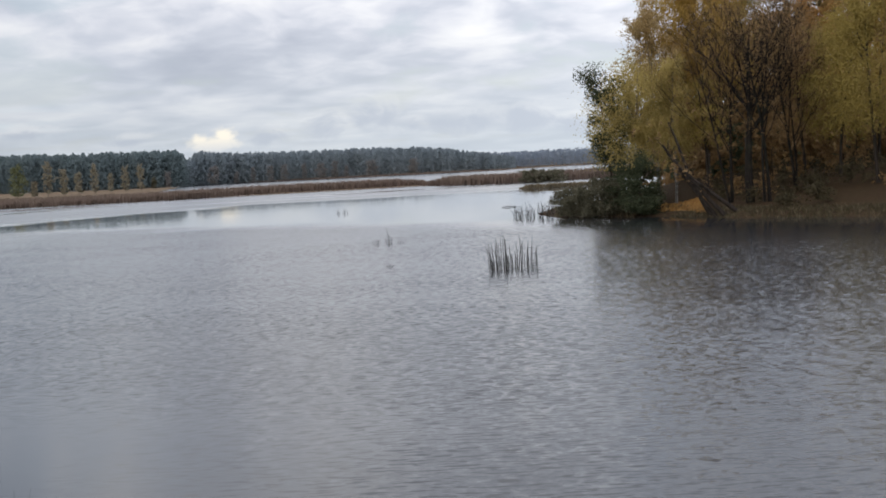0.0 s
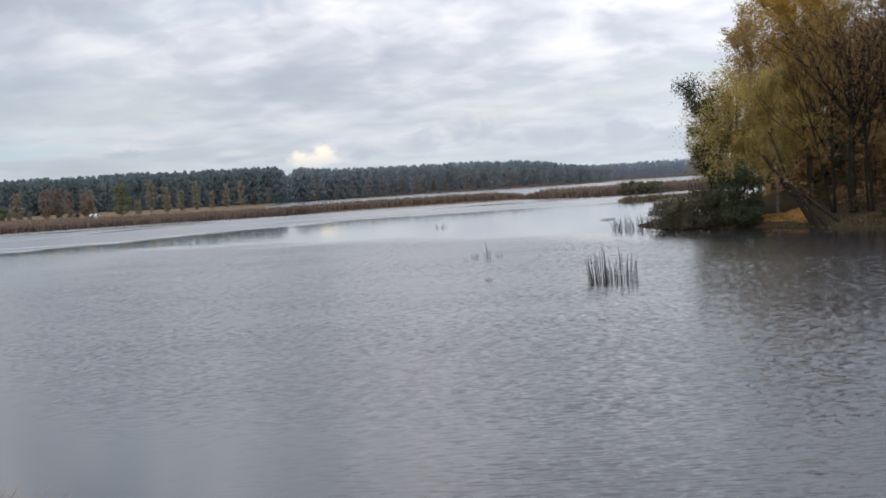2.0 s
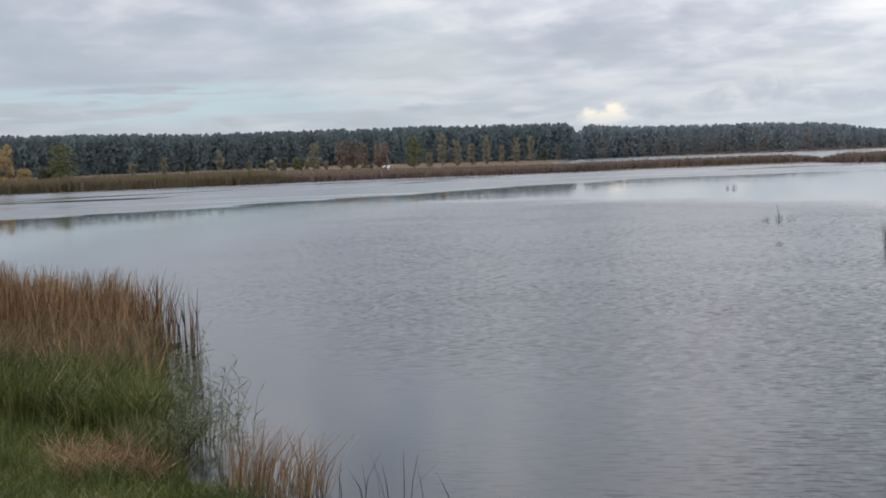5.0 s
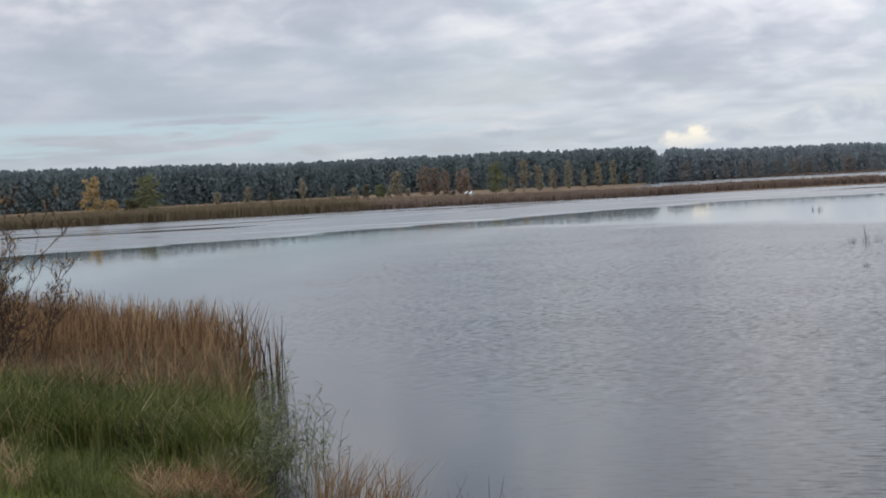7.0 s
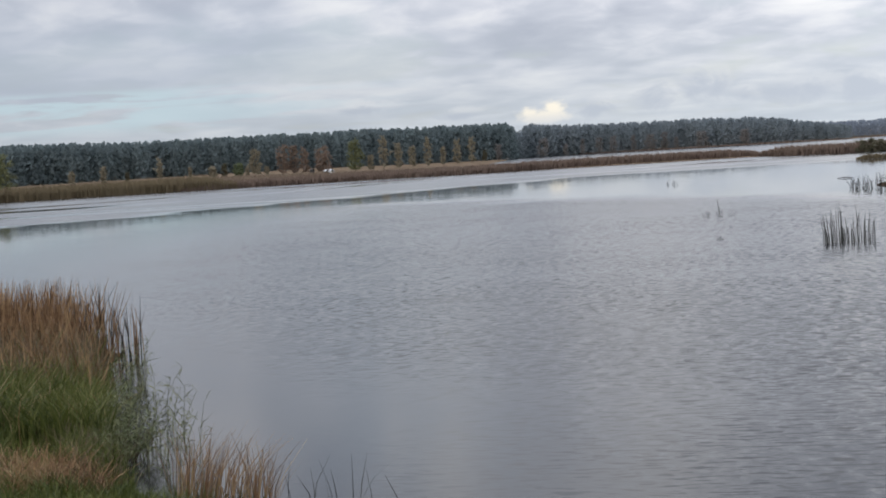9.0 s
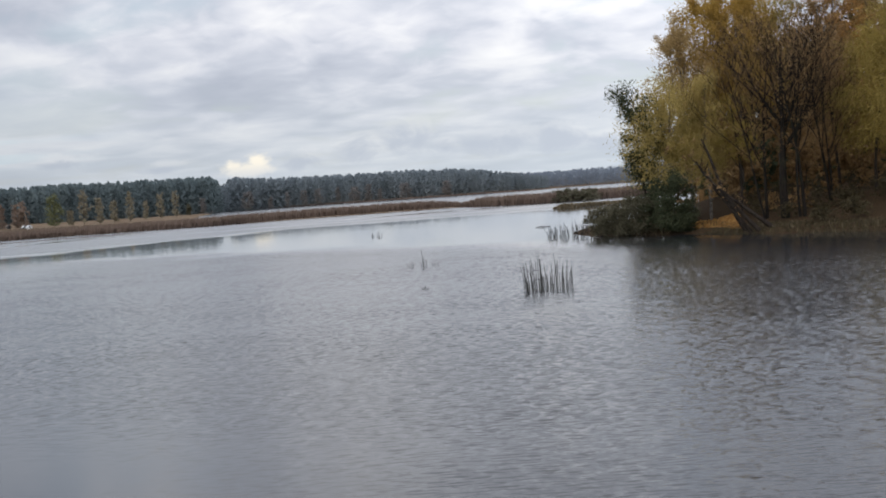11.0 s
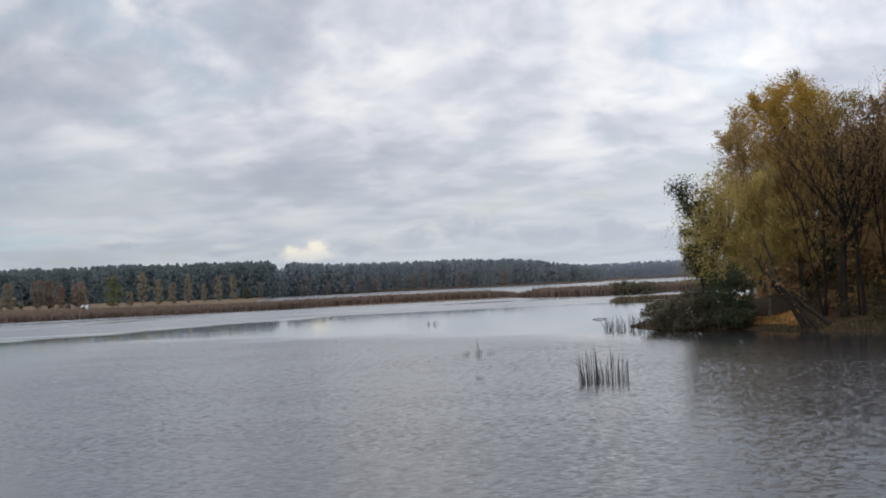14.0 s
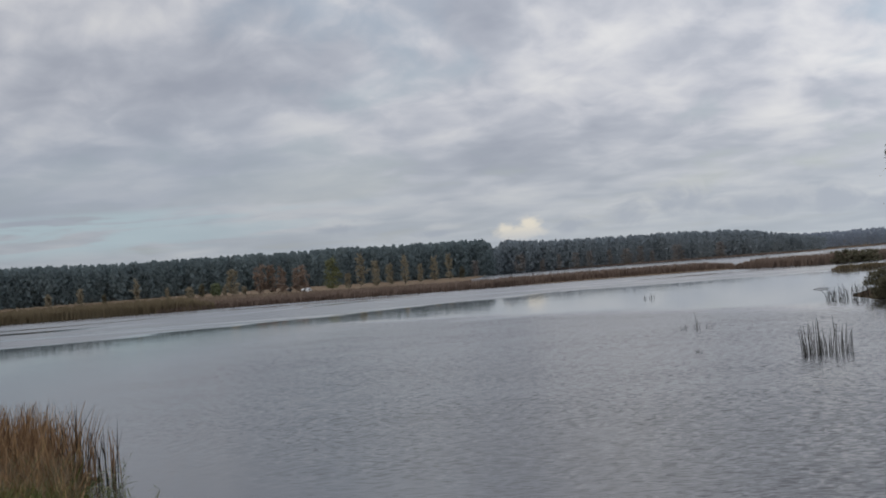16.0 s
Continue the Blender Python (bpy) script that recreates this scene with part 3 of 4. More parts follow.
    if tips and twig_leaves > 0:
        twig = np.concatenate(tips)
        twig = twig[twig[:, 2] > crown_low * 0.8]
        if len(twig):
            pick = twig[rng.integers(0, len(twig), int(leaf_count * twig_leaves))]
            pick = pick + rng.normal(0, 0.2, pick.shape) - np.array([0, 0, hang * 0.4])
            c = np.concatenate([c, pick])
            along = np.concatenate([along, rng.normal(0, 0.6, pick.shape)])
            face = np.concatenate([face, pick * (0.3, 0.3, 0) + (0, 0, 0.5)])
    for dx, z_at, size in extra:
        root = np.array([top[0] * (z_at - 1.2) / max(top[2], 0.1), 0, z_at - 1.2])
        end = np.array([dx, 0, z_at])
        limb = Geo()
        limb.tube([root, (root + end) / 2 + (0, 0, 0.1), end], [0.06, 0.04, 0.015], 5)
        part("limb", limb, bark, thing)
        n_more = int(420 * size)
        c = np.concatenate([c, end + np.clip(rng.normal(0, 0.5, (n_more, 3)), -0.9, 0.9) * size])
        along = np.concatenate([along, rng.normal(0, 1, (n_more, 3))])
        face = np.concatenate([face, rng.normal(0, 1, (n_more, 3))])
    if leaf_count:
        crown = Geo()
        ok = c[:, 2] > max(0.2, crown_low * 0.7)
        crown.leaves(c[ok], leaf_size, hang * 0.5, 0.55, along[ok], face[ok])
        part("crown", crown, leaf_mat, thing)
    return thing


def reed_bed(name, label, spots, height, width, mat, lean=0.08, bend=0.12, category="reeds", drift=(0, 0), tufty=0.14):
    """Many upright blades at the spots (x, y), one mass that nobody could count."""
    spots = np.asarray(spots, float)
    z = np.maximum(ground_height(spots[:, 0], spots[:, 1]), -0.25) - 0.05
    k = len(spots)
    g = Geo()
    uneven = np.sin(spots[:, 0] * 1.7 + 2 * np.sin(spots[:, 1] * 0.9)) * np.sin(spots[:, 1] * 1.3 + np.sin(spots[:, 0] * 0.7))
    slow = np.sin(spots[:, 0] * 0.55 + 1.1 * np.sin(spots[:, 1] * 0.4)) * np.sin(spots[:, 1] * 0.47 + 0.6)
    h = height * rng.uniform(0.68, 1.08, k) * (1 + 0.86 * tufty * uneven + (tufty * slow if width < 0.1 else 0)) + 0.05
    g.blades(np.column_stack([spots, z]), h, width * rng.uniform(0.7, 1.3, k), lean, bend, drift)
    return tagged(part(name, g, mat), label, category, kind="stuff")


def scatter(polygon, count):
    p = np.asarray(polygon, float)
    low, high = p.min(0), p.max(0)
    out = np.zeros((0, 2))
    while len(out) < count:
        q = rng.uniform(low, high, (count * 2, 2))
        out = np.concatenate([out, q[inside_depth(q[:, 0], q[:, 1], polygon) > 0]])
    return out[:count]


def outside(spots, polygon, margin=0.0):
    """The spots that do not lie in the polygon."""
    return spots[inside_depth(spots[:, 0], spots[:, 1], polygon) < margin]


# ---------------------------------------------------------------- far woods
# skyline: degrees to the left, rise of the treetops over the horizon in degrees, metres to the wood's edge
SKYLINE = [(40, 1.45, 820), (32, 1.4, 840), (27, 1.33, 850), (22.3, 1.17, 870), (18.3, 1.15, 890), (15.4, 1.11, 910), (14.7, 1.16, 920), (13, 1.08, 940), (11.4, 1.06, 970),
           (9.2, 1.03, 1000), (9.05, 0.66, 1020), (8.78, 0.66, 1020), (8.62, 0.95, 1030), (6.9, 0.82, 1040), (5.2, 0.78, 1020), (3.2, 0.76, 990), (0.5, 0.68, 950), (-1.1, 0.46, 930), (-1.9, 0.30, 930), (-2.6, 0.2, 930)]
SKYLINE = np.array(SKYLINE[::-1])


def pine_cluster(geo, x, y, z, height, leafy=170, wide=0.2):
    """A far pine: trunk, and a dense dark crown that rounds off to a blunt tip."""
    geo.tube([(x, y, z), (x, y, z + height * 0.93)], [0.22, 0.05], 4)
    s = rng.uniform(0, 1, leafy) ** 0.8
    full = height * wide * rng.uniform(0.85, 1.2) * (1.02 - s ** 2.6) ** 0.75 + 0.25
    a, r = rng.uniform(0, 2 * np.pi, leafy), rng.uniform(0.2, 1, leafy) ** 0.45
    out = np.column_stack([np.cos(a), np.sin(a), 0.25 + 0.9 * s ** 3])
    c = np.column_stack([x + out[:, 0] * r * full, y + out[:, 1] * r * full, z + 0.5 + s * (height - 0.9)])
    geo.leaves(c, height * 0.028 + 0.2, 0.0, 0.75, out * (0.4, 0.4, 1) + (0, 0, 0.5), out, 0.25)


def build_far_woods():
    for name, label, low, high, mat in (("pine_forest", "dark green pine forest along the far lake shore", 9.0, 36, PINE_HAZED), ("pine_forest", "hazy blue-green pine forest on the farther shore", -2.6, 9.0, PINE_FAR_HAZED)):
        wood = Geo()
        for row, (back, step) in enumerate(((0, 3.0), (5, 2.8), (11, 2.7), (18, 2.7), (26, 2.9))):
            a = low
            while a < high:
                top, edge = np.interp(a, SKYLINE[:, 0], SKYLINE[:, 1]), np.interp(a, SKYLINE[:, 0], SKYLINE[:, 2])
                d = edge + back + rng.uniform(-2.5, 2.5)
                x, y = at(a + rng.uniform(-0.1, 0.1), d)
                z = float(ground_height(x, y)) - 0.2
                reach = EYE + d * math.tan(radians(top)) - z
                h = reach * (rng.uniform(0.93, 1.01) if row > 1 else rng.uniform(0.88, 0.985))
                if h > 2:
                    pine_cluster(wood, x, y, z, h)
                a += math.degrees(step / d) * rng.uniform(0.7, 1.3)
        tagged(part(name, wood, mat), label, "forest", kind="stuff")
    hill = Geo()
    for row, back in enumerate((0, 9, 20, 34)):
        a = -9.5
        while a < 0.5:
            top = np.interp(a, [-9.5, -5.8, -4.5, -2.5, -1.9, 0.5], [0.3, 0.31, 0.34, 0.33, 0.36, 0.36])
            d = 982 + back
            x, y = at(a, d)
            z = float(ground_height(x, y))
            h = (EYE + d * math.tan(radians(top)) - z) * rng.uniform(0.86, 1.02)
            pine_cluster(hill, x, y, z, max(h, 4), 70, 0.34)
            a += math.degrees(1.9 / d) * rng.uniform(0.7, 1.3)
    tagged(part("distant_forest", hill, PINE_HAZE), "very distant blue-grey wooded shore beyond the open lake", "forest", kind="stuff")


build_far_woods()

# single autumn trees before the pines: azimuth, distance, height, half width, leaves
SHORE_TREES = [
    ("birch_tree", "pale golden birch at the edge of the far reeds", 29.05, 520, 12.5, 3.1, LEAF_SHORE),
    ("shrub", "small golden bush beside the far birch", 28.4, 515, 5.0, 2.2, LEAF_SHORE),
    ("willow_tree", "rounded green willow on the far shore", 27.1, 520, 11.8, 4.2, LEAF_WILLOW),
    ("shrub", "dull olive bush below the far willow", 27.75, 522, 4.5, 2.6, LEAF_DUSK),
    ("birch_tree", "slender pale yellow birch before the dark pines", 21.65, 560, 7.6, 1.1, LEAF_FADED),
    ("shrub", "pale bush at the foot of the pines", 19.8, 570, 4.2, 1.6, LEAF_FADED),
    ("shrub", "grey-green bush in the far meadow", 18.9, 575, 5.0, 2.0, LEAF_GREY),
    ("birch_tree", "olive birch at the forest edge", 18.3, 590, 10.0, 2.4, LEAF_FADED),
    ("birch_tree", "rust-orange tree at the forest edge", 17.35, 590, 10.5, 1.9, LEAF_RUSSET),
    ("birch_tree", "rust-brown tree at the forest edge", 16.95, 592, 10.8, 2.0, LEAF_RUSSET),
    ("birch_tree", "brown-orange tree at the forest edge", 16.55, 590, 9.5, 1.8, LEAF_RUSSET),
    ("birch_tree", "reddish brown tree beside the far cabin", 15.9, 600, 9.8, 3.0, LEAF_RUSSET),
    ("birch_tree", "dull olive tree at the forest edge", 14.75, 620, 12.5, 3.2, LEAF_WILLOW),
    ("birch_tree", "yellow-green birch at the forest edge", 13.75, 640, 13.0, 2.2, LEAF_FADED),
    ("birch_tree", "pale birch at the forest edge", 13.2, 660, 10.5, 2.0, LEAF_FADED),
    ("birch_tree", "yellow birch at the forest edge", 12.15, 700, 12.5, 2.0, LEAF_FADED),
    ("birch_tree", "faded yellow birch at the forest edge", 11.1, 760, 11.5, 2.2, LEAF_FADED),
    ("birch_tree", "greyish yellow birch at the forest edge", 10.55, 800, 13.0, 2.2, LEAF_FADED),
    ("birch_tree", "bare greyish tree on the far shore", 8.0, 1010, 12.0, 3.6, LEAF_RUSSET),
    ("birch_tree", "pale tree on the far shore", 6.0, 1005, 10.0, 2.6, LEAF_FADED),
    ("birch_tree", "reddish tree on the far shore", 5.5, 1003, 10.5, 2.4, LEAF_RUSSET),
    ("birch_tree", "brownish tree on the far shore", 4.2, 990, 9.0, 3.6, LEAF_RUSSET),
    ("birch_tree", "dull brown tree on the far shore", 2.4, 965, 9.5, 3.6, LEAF_RUSSET),
    ("birch_tree", "dull olive tree on the far shore", 0.9, 940, 9.0, 4.0, LEAF_FADED),
]
for a in (3.3, 3.7, 4.8, 6.6, 7.2, 9.6, 10.1, 11.6, 12.7, 14.2, 17.9, 18.6, 19.4, 20.6, 22.8, 23.6, 24.7):
    d = float(np.interp(a, [0, 5, 9, 11, 13, 15, 25], [945, 1000, 960, 790, 690, 625, 570])) - rng.uniform(0, 8)
    tall = rng.uniform(5.5, 10.5) * (0.6 if a > 17 else 1.0)
    SHORE_TREES.append(("birch_tree", "faded grey-yellow tree before the dark pines", a, d, tall, tall * rng.uniform(0.16, 0.26), LEAF_FADED if rng.random() < 0.6 else LEAF_DUSK))
for name, label, a, d, h, w, mat in SHORE_TREES:
    x, y = at(a, d)
    broadleaf(name, label, x, y, h, w * (0.75 if mat is LEAF_FADED else 0.92), h * 0.1, mat if d < 900 else LEAF_MIST, BARK_GREY, int(800 + 700 * w), 0.23 + 0.007 * h, limbs=4, twig_leaves=0.15, gaps=0.2, boughs=22, blunt=0.36, group="autumn trees of the far shore")


# ---------------------------------------------------------------- far reed belt
def belt(name, label, a0, a1, front, depth, height, count, mat):
    """A strip of reeds between two azimuths behind the line front(azimuth)."""
    a = rng.uniform(a0, a1, count)
    s = rng.uniform(0, 1, count) ** 1.6
    ends = np.clip(np.minimum(a - a0, a1 - a) / (0.06 * (a1 - a0) + 0.05), 0.12, 1)
    d = np.interp(a, *front) + s * depth * ends
    x, y = at(a, d)
    return reed_bed(name, label, np.column_stack([x, y]), height * (0.55 + 0.45 * np.clip(ends, 0, 1)) * rng.uniform(0.7, 1.05, count), 0.26, mat, 0.05, 0.08)


BELT_FRONT = ([-12, -6, -2.4, -0.3, 0.8, 6.6, 9.5, 12.3, 14.5, 20, 24.4, 28, 31, 38], [366, 361, 350, 369, 396, 396, 388, 393, 402, 411, 418, 427, 431, 440])
belt("reed_belt", "belt of brown dry reeds across the lake", 0.22, 21, BELT_FRONT, 34, 1.85, 30000, REED_TAN)
belt("reed_belt", "belt of brown dry reeds on the spit beyond the gap", -11.5, 0.36, BELT_FRONT, 38, 2.1, 16000, REED_TAN)
belt("reed_bed", "broad olive-brown reed bed on the far shore", 19.0, 37, BELT_FRONT, 46, 3.2, 28000, REED_FAR)
belt("meadow", "dry tawny meadow and rough grass behind the reeds", 9.6, 37, ([9, 20, 37], [432, 450, 478]), 120, 1.1, 12000, REED_PALE)
belt("reed_mat", "low dark patch of reeds lying on the lake", -6.2, -2.85, ([-7, -2], [276, 272]), 5, 1.0, 2500, REED_OLIVE)
belt("shore_reeds", "thin line of brown reeds along the farthest shore", -2.5, 9.5, ([-2.5, -1.3, 2.2, 8.2, 9.5], [872, 874, 932, 1074, 1120]), 16, 0.9, 9000, REED_TAN)
x, y = at(-3.75, 352)
broadleaf("shrub", "dark rounded bush among the reeds of the spit", x - 2.2, y, 2.7, 3.4, 0.2, LEAF_DUSK, BARK_DARK, 1800, 0.24, limbs=3, gaps=0.1)
broadleaf("shrub", "dark rounded bush among the reeds of the spit", x + 2.4, y + 1, 2.6, 3.6, 0.2, LEAF_DUSK, BARK_DARK, 1800, 0.24, limbs=3, gaps=0.1)


# ---------------------------------------------------------------- small buildings before the pines
def paint(name, colour, rough=0.7):
    m, n = material(name)
    place = n.add("ShaderNodeTexCoord").outputs["Object"]
    dirt = n.noise(place, 1.8, 5.0)
    c = n.mix(n.step(dirt, 0.45, 0.75, 0.0, 0.5), (*colour, 1), tuple(v * 0.6 for v in colour) + (1,))
    n.add("ShaderNodeOutputMaterial", (0, n.add("ShaderNodeBsdfPrincipled", ("Base Color", c), ("Roughness", rough))))
    return m


def box(geo, low, high):
    (ax, ay, az_), (bx, by, bz) = low, high
    geo.put([(ax, ay, az_), (bx, ay, az_), (bx, by, az_), (ax, by, az_), (ax, ay, bz), (bx, ay, bz), (bx, by, bz), (ax, by, bz)],
            [(0, 3, 2, 1), (4, 5, 6, 7), (0, 1, 5, 4), (1, 2, 6, 5), (2, 3, 7, 6), (3, 0, 4, 7)])


def cabin(label, a, d, wide, deep, wall_h, roof_h, wall_mat, roof_mat):
    x, y = at(a, d)
    thing = tagged(new("cabin"), label, "cabin")
    thing.location = (x, y, float(ground_height(x, y)))
    thing.rotation_euler = (0, 0, radians(a + 20))
    w, q = wide / 2, deep / 2
    g = Geo()
    box(g, (-w, -q, 0), (w, q, wall_h))
    g.put([(-w, -q, wall_h), (w, -q, wall_h), (0, -q, wall_h + roof_h), (0, -q, wall_h + roof_h)], [(0, 1, 2, 3)])
    part("wall", g, wall_mat, thing)
    g = Geo()
    for s in (-1, 1):
        g.put([(s * (w + 0.25), -q - 0.3, wall_h - 0.15), (s * (w + 0.25), q + 0.3, wall_h - 0.15), (0, q + 0.3, wall_h + roof_h + 0.08), (0, -q - 0.3, wall_h + roof_h + 0.08),
               (s * (w + 0.25), -q - 0.3, wall_h - 0.03), (s * (w + 0.25), q + 0.3, wall_h - 0.03), (0, q + 0.3, wall_h + roof_h + 0.2), (0, -q - 0.3, wall_h + roof_h + 0.2)],
              [(0, 3, 2, 1), (4, 5, 6, 7), (0, 1, 5, 4), (1, 2, 6, 5), (2, 3, 7, 6), (3, 0, 4, 7)])
    part("roof", g, roof_mat, thing)
    g = Geo()
    box(g, (-w * 0.35, -q - 0.04, 0.9), (w * 0.2, -q - 0.005, 1.7))
    part("window", g, DARK_GLASS, thing)
    return thing


WHITE, ROOF_GREY, DARK_GLASS, TAR = paint("white_boards", (0.8, 0.8, 0.78)), paint("pale_roof_sheet", (0.55, 0.56, 0.58), 0.5), paint("dark_window", (0.03, 0.035, 0.04), 0.15), paint("dark_boards", (0.035, 0.03, 0.028))
cabin("small white cabin with a pale roof before the pines", 15.62, 560, 1.5, 1.8, 1.0, 0.6, WHITE, ROOF_GREY)
cabin("small dark wooden shed beside the white cabin", 16.3, 562, 1.1, 1.3, 1.5, 0.4, TAR, TAR)
cabin("low grey shed by the white cabin", 15.78, 563, 1.3, 1.6, 1.1, 0.4, TAR, ROOF_GREY)


# ---------------------------------------------------------------- the grove on the right bank
ALDER_BUNCHES = ((-2.2, 11.2, 0.8), (-1.2, 11.4, 0.9), (-1.3, 9.4, 0.8), (-1.2, 7.6, 0.8), (-1.0, 5.8, 0.9), (-0.6, 4.2, 1.1), (0.0, 2.6, 1.3), (0.4, 10.2, 0.9), (0.5, 8.4, 1.1), (0.6, 6.6, 1.2), (0.6, 4.6, 1.3))
ALDER = dict(levels=3, limbs=7, reach=2.0, spread=0.52, up=0.12, twig_leaves=0.75, gaps=0.3, stems=2, wave=0.14)
GROVE = [
    # azimuth, distance, height, half width, crown low, leaves, bark, count, size, label, ways
    (-7.1, 131.5, 12.3, 4.0, 4.6, LEAF_BIRCH, BARK_BIRCH, 30000, 0.085, "weeping birch with yellow-green leaves at the water's edge", dict(hang=1.0, blunt=0.5, gaps=0.3, spray=14)),
    (-8.4, 131.5, 12.2, 1.4, 5.0, LEAF_BIRCH, BARK_BIRCH, 9000, 0.085, "slim weeping birch beside the broad one", dict(hang=0.9, blunt=0.55, gaps=0.3, spray=12)),
    (-6.25, 130, 10.6, 0.95, 2.0, LEAF_DARK, BARK_DARK, 4200, 0.10, "dark green alder leaning out over the water", dict(lean=(-0.06, 0), extra=ALDER_BUNCHES)),
    (-7.8, 137, 15.4, 2.7, 5.0, LEAF_TAN, BARK_BIRCH, 13000, 0.10, "thin tan-leaved birch behind the weeping birch", dict(gaps=0.3, blunt=0.45)),
    (-6.75, 136, 13.0, 1.0, 7.0, LEAF_TAN, BARK_GREY, 700, 0.09, "thin nearly bare birch at the edge of the grove", dict(levels=3, up=0.2, spread=0.35, twig_leaves=0.7)),
    (-8.45, 143, 17.2, 3.0, 8.0, LEAF_GOLD, BARK_BIRCH, 18000, 0.11, "tall yellow birch behind the bank", dict(blunt=0.4)),
    (-9.55, 140, 18.0, 3.9, 8.0, LEAF_GOLD, BARK_GREY, 28000, 0.11, "tall golden tree at the head of the grove", dict(blunt=0.45)),
    (-10.9, 147, 17.4, 3.2, 8.5, LEAF_OLIVE, BARK_GREY, 14000, 0.12, "tall olive-yellow tree in the grove", dict(blunt=0.45)),
    (-12.3, 144, 15.4, 2.9, 4.0, LEAF_BROWN, BARK_DARK, 9000, 0.12, "brown-leaved tree behind the dark alders", dict(gaps=0.45)),
    (-10.35, 125.5, 13.4, 2.4, 4.0, LEAF_BROWN, BARK_ALDER, 2600, 0.075, "half-bare dark alder with a few brown leaves", ALDER),
    (-10.95, 124, 14.6, 3.0, 4.5, LEAF_BROWN, BARK_ALDER, 3400, 0.075, "half-bare dark alder with a thick trunk", dict(ALDER, trunk_radius=0.3)),
    (-11.65, 122.5, 14.4, 2.8, 4.5, LEAF_BROWN, BARK_ALDER, 3000, 0.075, "half-bare dark alder with a leaning trunk", dict(ALDER, lean=(-0.06, 0))),
    (-12.55, 127, 12.4, 2.4, 4.0, LEAF_BROWN, BARK_ALDER, 2600, 0.075, "half-bare brown alder with fanned branches", ALDER),
    (-13.35, 146, 17.6, 2.2, 6.0, LEAF_ORANGE, BARK_BIRCH, 15000, 0.11, "slender orange birch in the grove", dict(blunt=0.4, gaps=0.25)),
    (-12.9, 132, 12.6, 2.8, 3.5, LEAF_BROWN, BARK_DARK, 9000, 0.105, "brown-leaved tree in the shade of the grove", dict(gaps=0.45)),
    (-14.3, 150, 19.8, 2.7, 7.0, LEAF_TAN, BARK_GREY, 13000, 0.11, "very tall thin-topped tree in the grove", dict(blunt=0.4, gaps=0.25)),
    (-14.9, 150, 21.8, 1.6, 12.0, LEAF_BROWN, BARK_GREY, 1500, 0.11, "very tall tree with a sparse brown top", dict(levels=3, up=0.22, spread=0.33)),
    (-15.35, 122, 15.4, 3.9, 4.6, LEAF_OLIVE, BARK_DARK, 24000, 0.09, "broad olive-yellow tree on the bank", dict(hang=0.35)),
    (-14.1, 128, 12.6, 2.6, 3.6, LEAF_OLIVE, BARK_DARK, 12000, 0.095, "low olive-leaved tree under the tall ones", dict(hang=0.35)),
    (-16.3, 140, 20.0, 3.2, 6.0, LEAF_GOLD, BARK_GREY, 15000, 0.12, "tall golden tree deep in the grove", {}),
    (-17.4, 121, 17.6, 3.2, 4.2, LEAF_GOLD, BARK_GREY, 18000, 0.10, "broad golden tree on the bank", dict(hang=0.35)),
    (-19.6, 121, 18.5, 3.6, 4.5, LEAF_OLIVE, BARK_GREY, 8000, 0.14, "broad olive tree farther along the bank", {}),
    (-21.5, 124, 19.5, 3.8, 4.5, LEAF_GOLD, BARK_GREY, 7000, 0.15, "golden tree farther along the bank", {}),
    (-9.5, 132, 9.6, 1.9, 4.4, LEAF_OLIVE, BARK_DARK, 3600, 0.09, "low yellow-olive tree behind the leaning trunks", dict(gaps=0.45)),
    (-15.4, 134, 14.5, 3.0, 4.0, LEAF_BROWN, BARK_DARK, 9000, 0.12, "brown-leaved tree deep in the grove", dict(gaps=0.45)),
]
for a, d, h, w, low, mat, bark, count, size, label, ways in GROVE:
    x, y = at(a, d)
    broadleaf("birch_tree" if bark is BARK_BIRCH else "tree", label, x, y, h, w, low, mat, bark, int(count * 1.5), size * 0.8, group="autumn grove on the right bank", **ways)

# trees at the back of the grove, brown and half bare, every third in shade-darkened leaves
for i in range(40):
    a, d = -8.4 - 0.36 * i + rng.uniform(-0.15, 0.15), rng.uniform(150, 178)
    x, y = at(a, d)
    broadleaf("tree", "brown half-bare tree at the back of the grove", x, y, rng.uniform(12, 17), 2.8, rng.uniform(0.5, 3.5), LEAF_BROWN if i % 3 else LEAF_SHADE, BARK_DARK, 1500, 0.26, limbs=4, group="trees at the back of the grove")
for i in range(30):
    a, d = -8.6 - 0.46 * i + rng.uniform(-0.2, 0.2), rng.uniform(138, 150)
    x, y = at(a, d)
    broadleaf("bush", "brown undergrowth bush in the shade of the grove", x, y, rng.uniform(3.5, 7), rng.uniform(1.6, 2.6), 0.2, LEAF_BROWN if i % 4 else LEAF_DARK, BARK_DARK, 750, 0.21, limbs=3, category="bush", group="undergrowth of the grove")

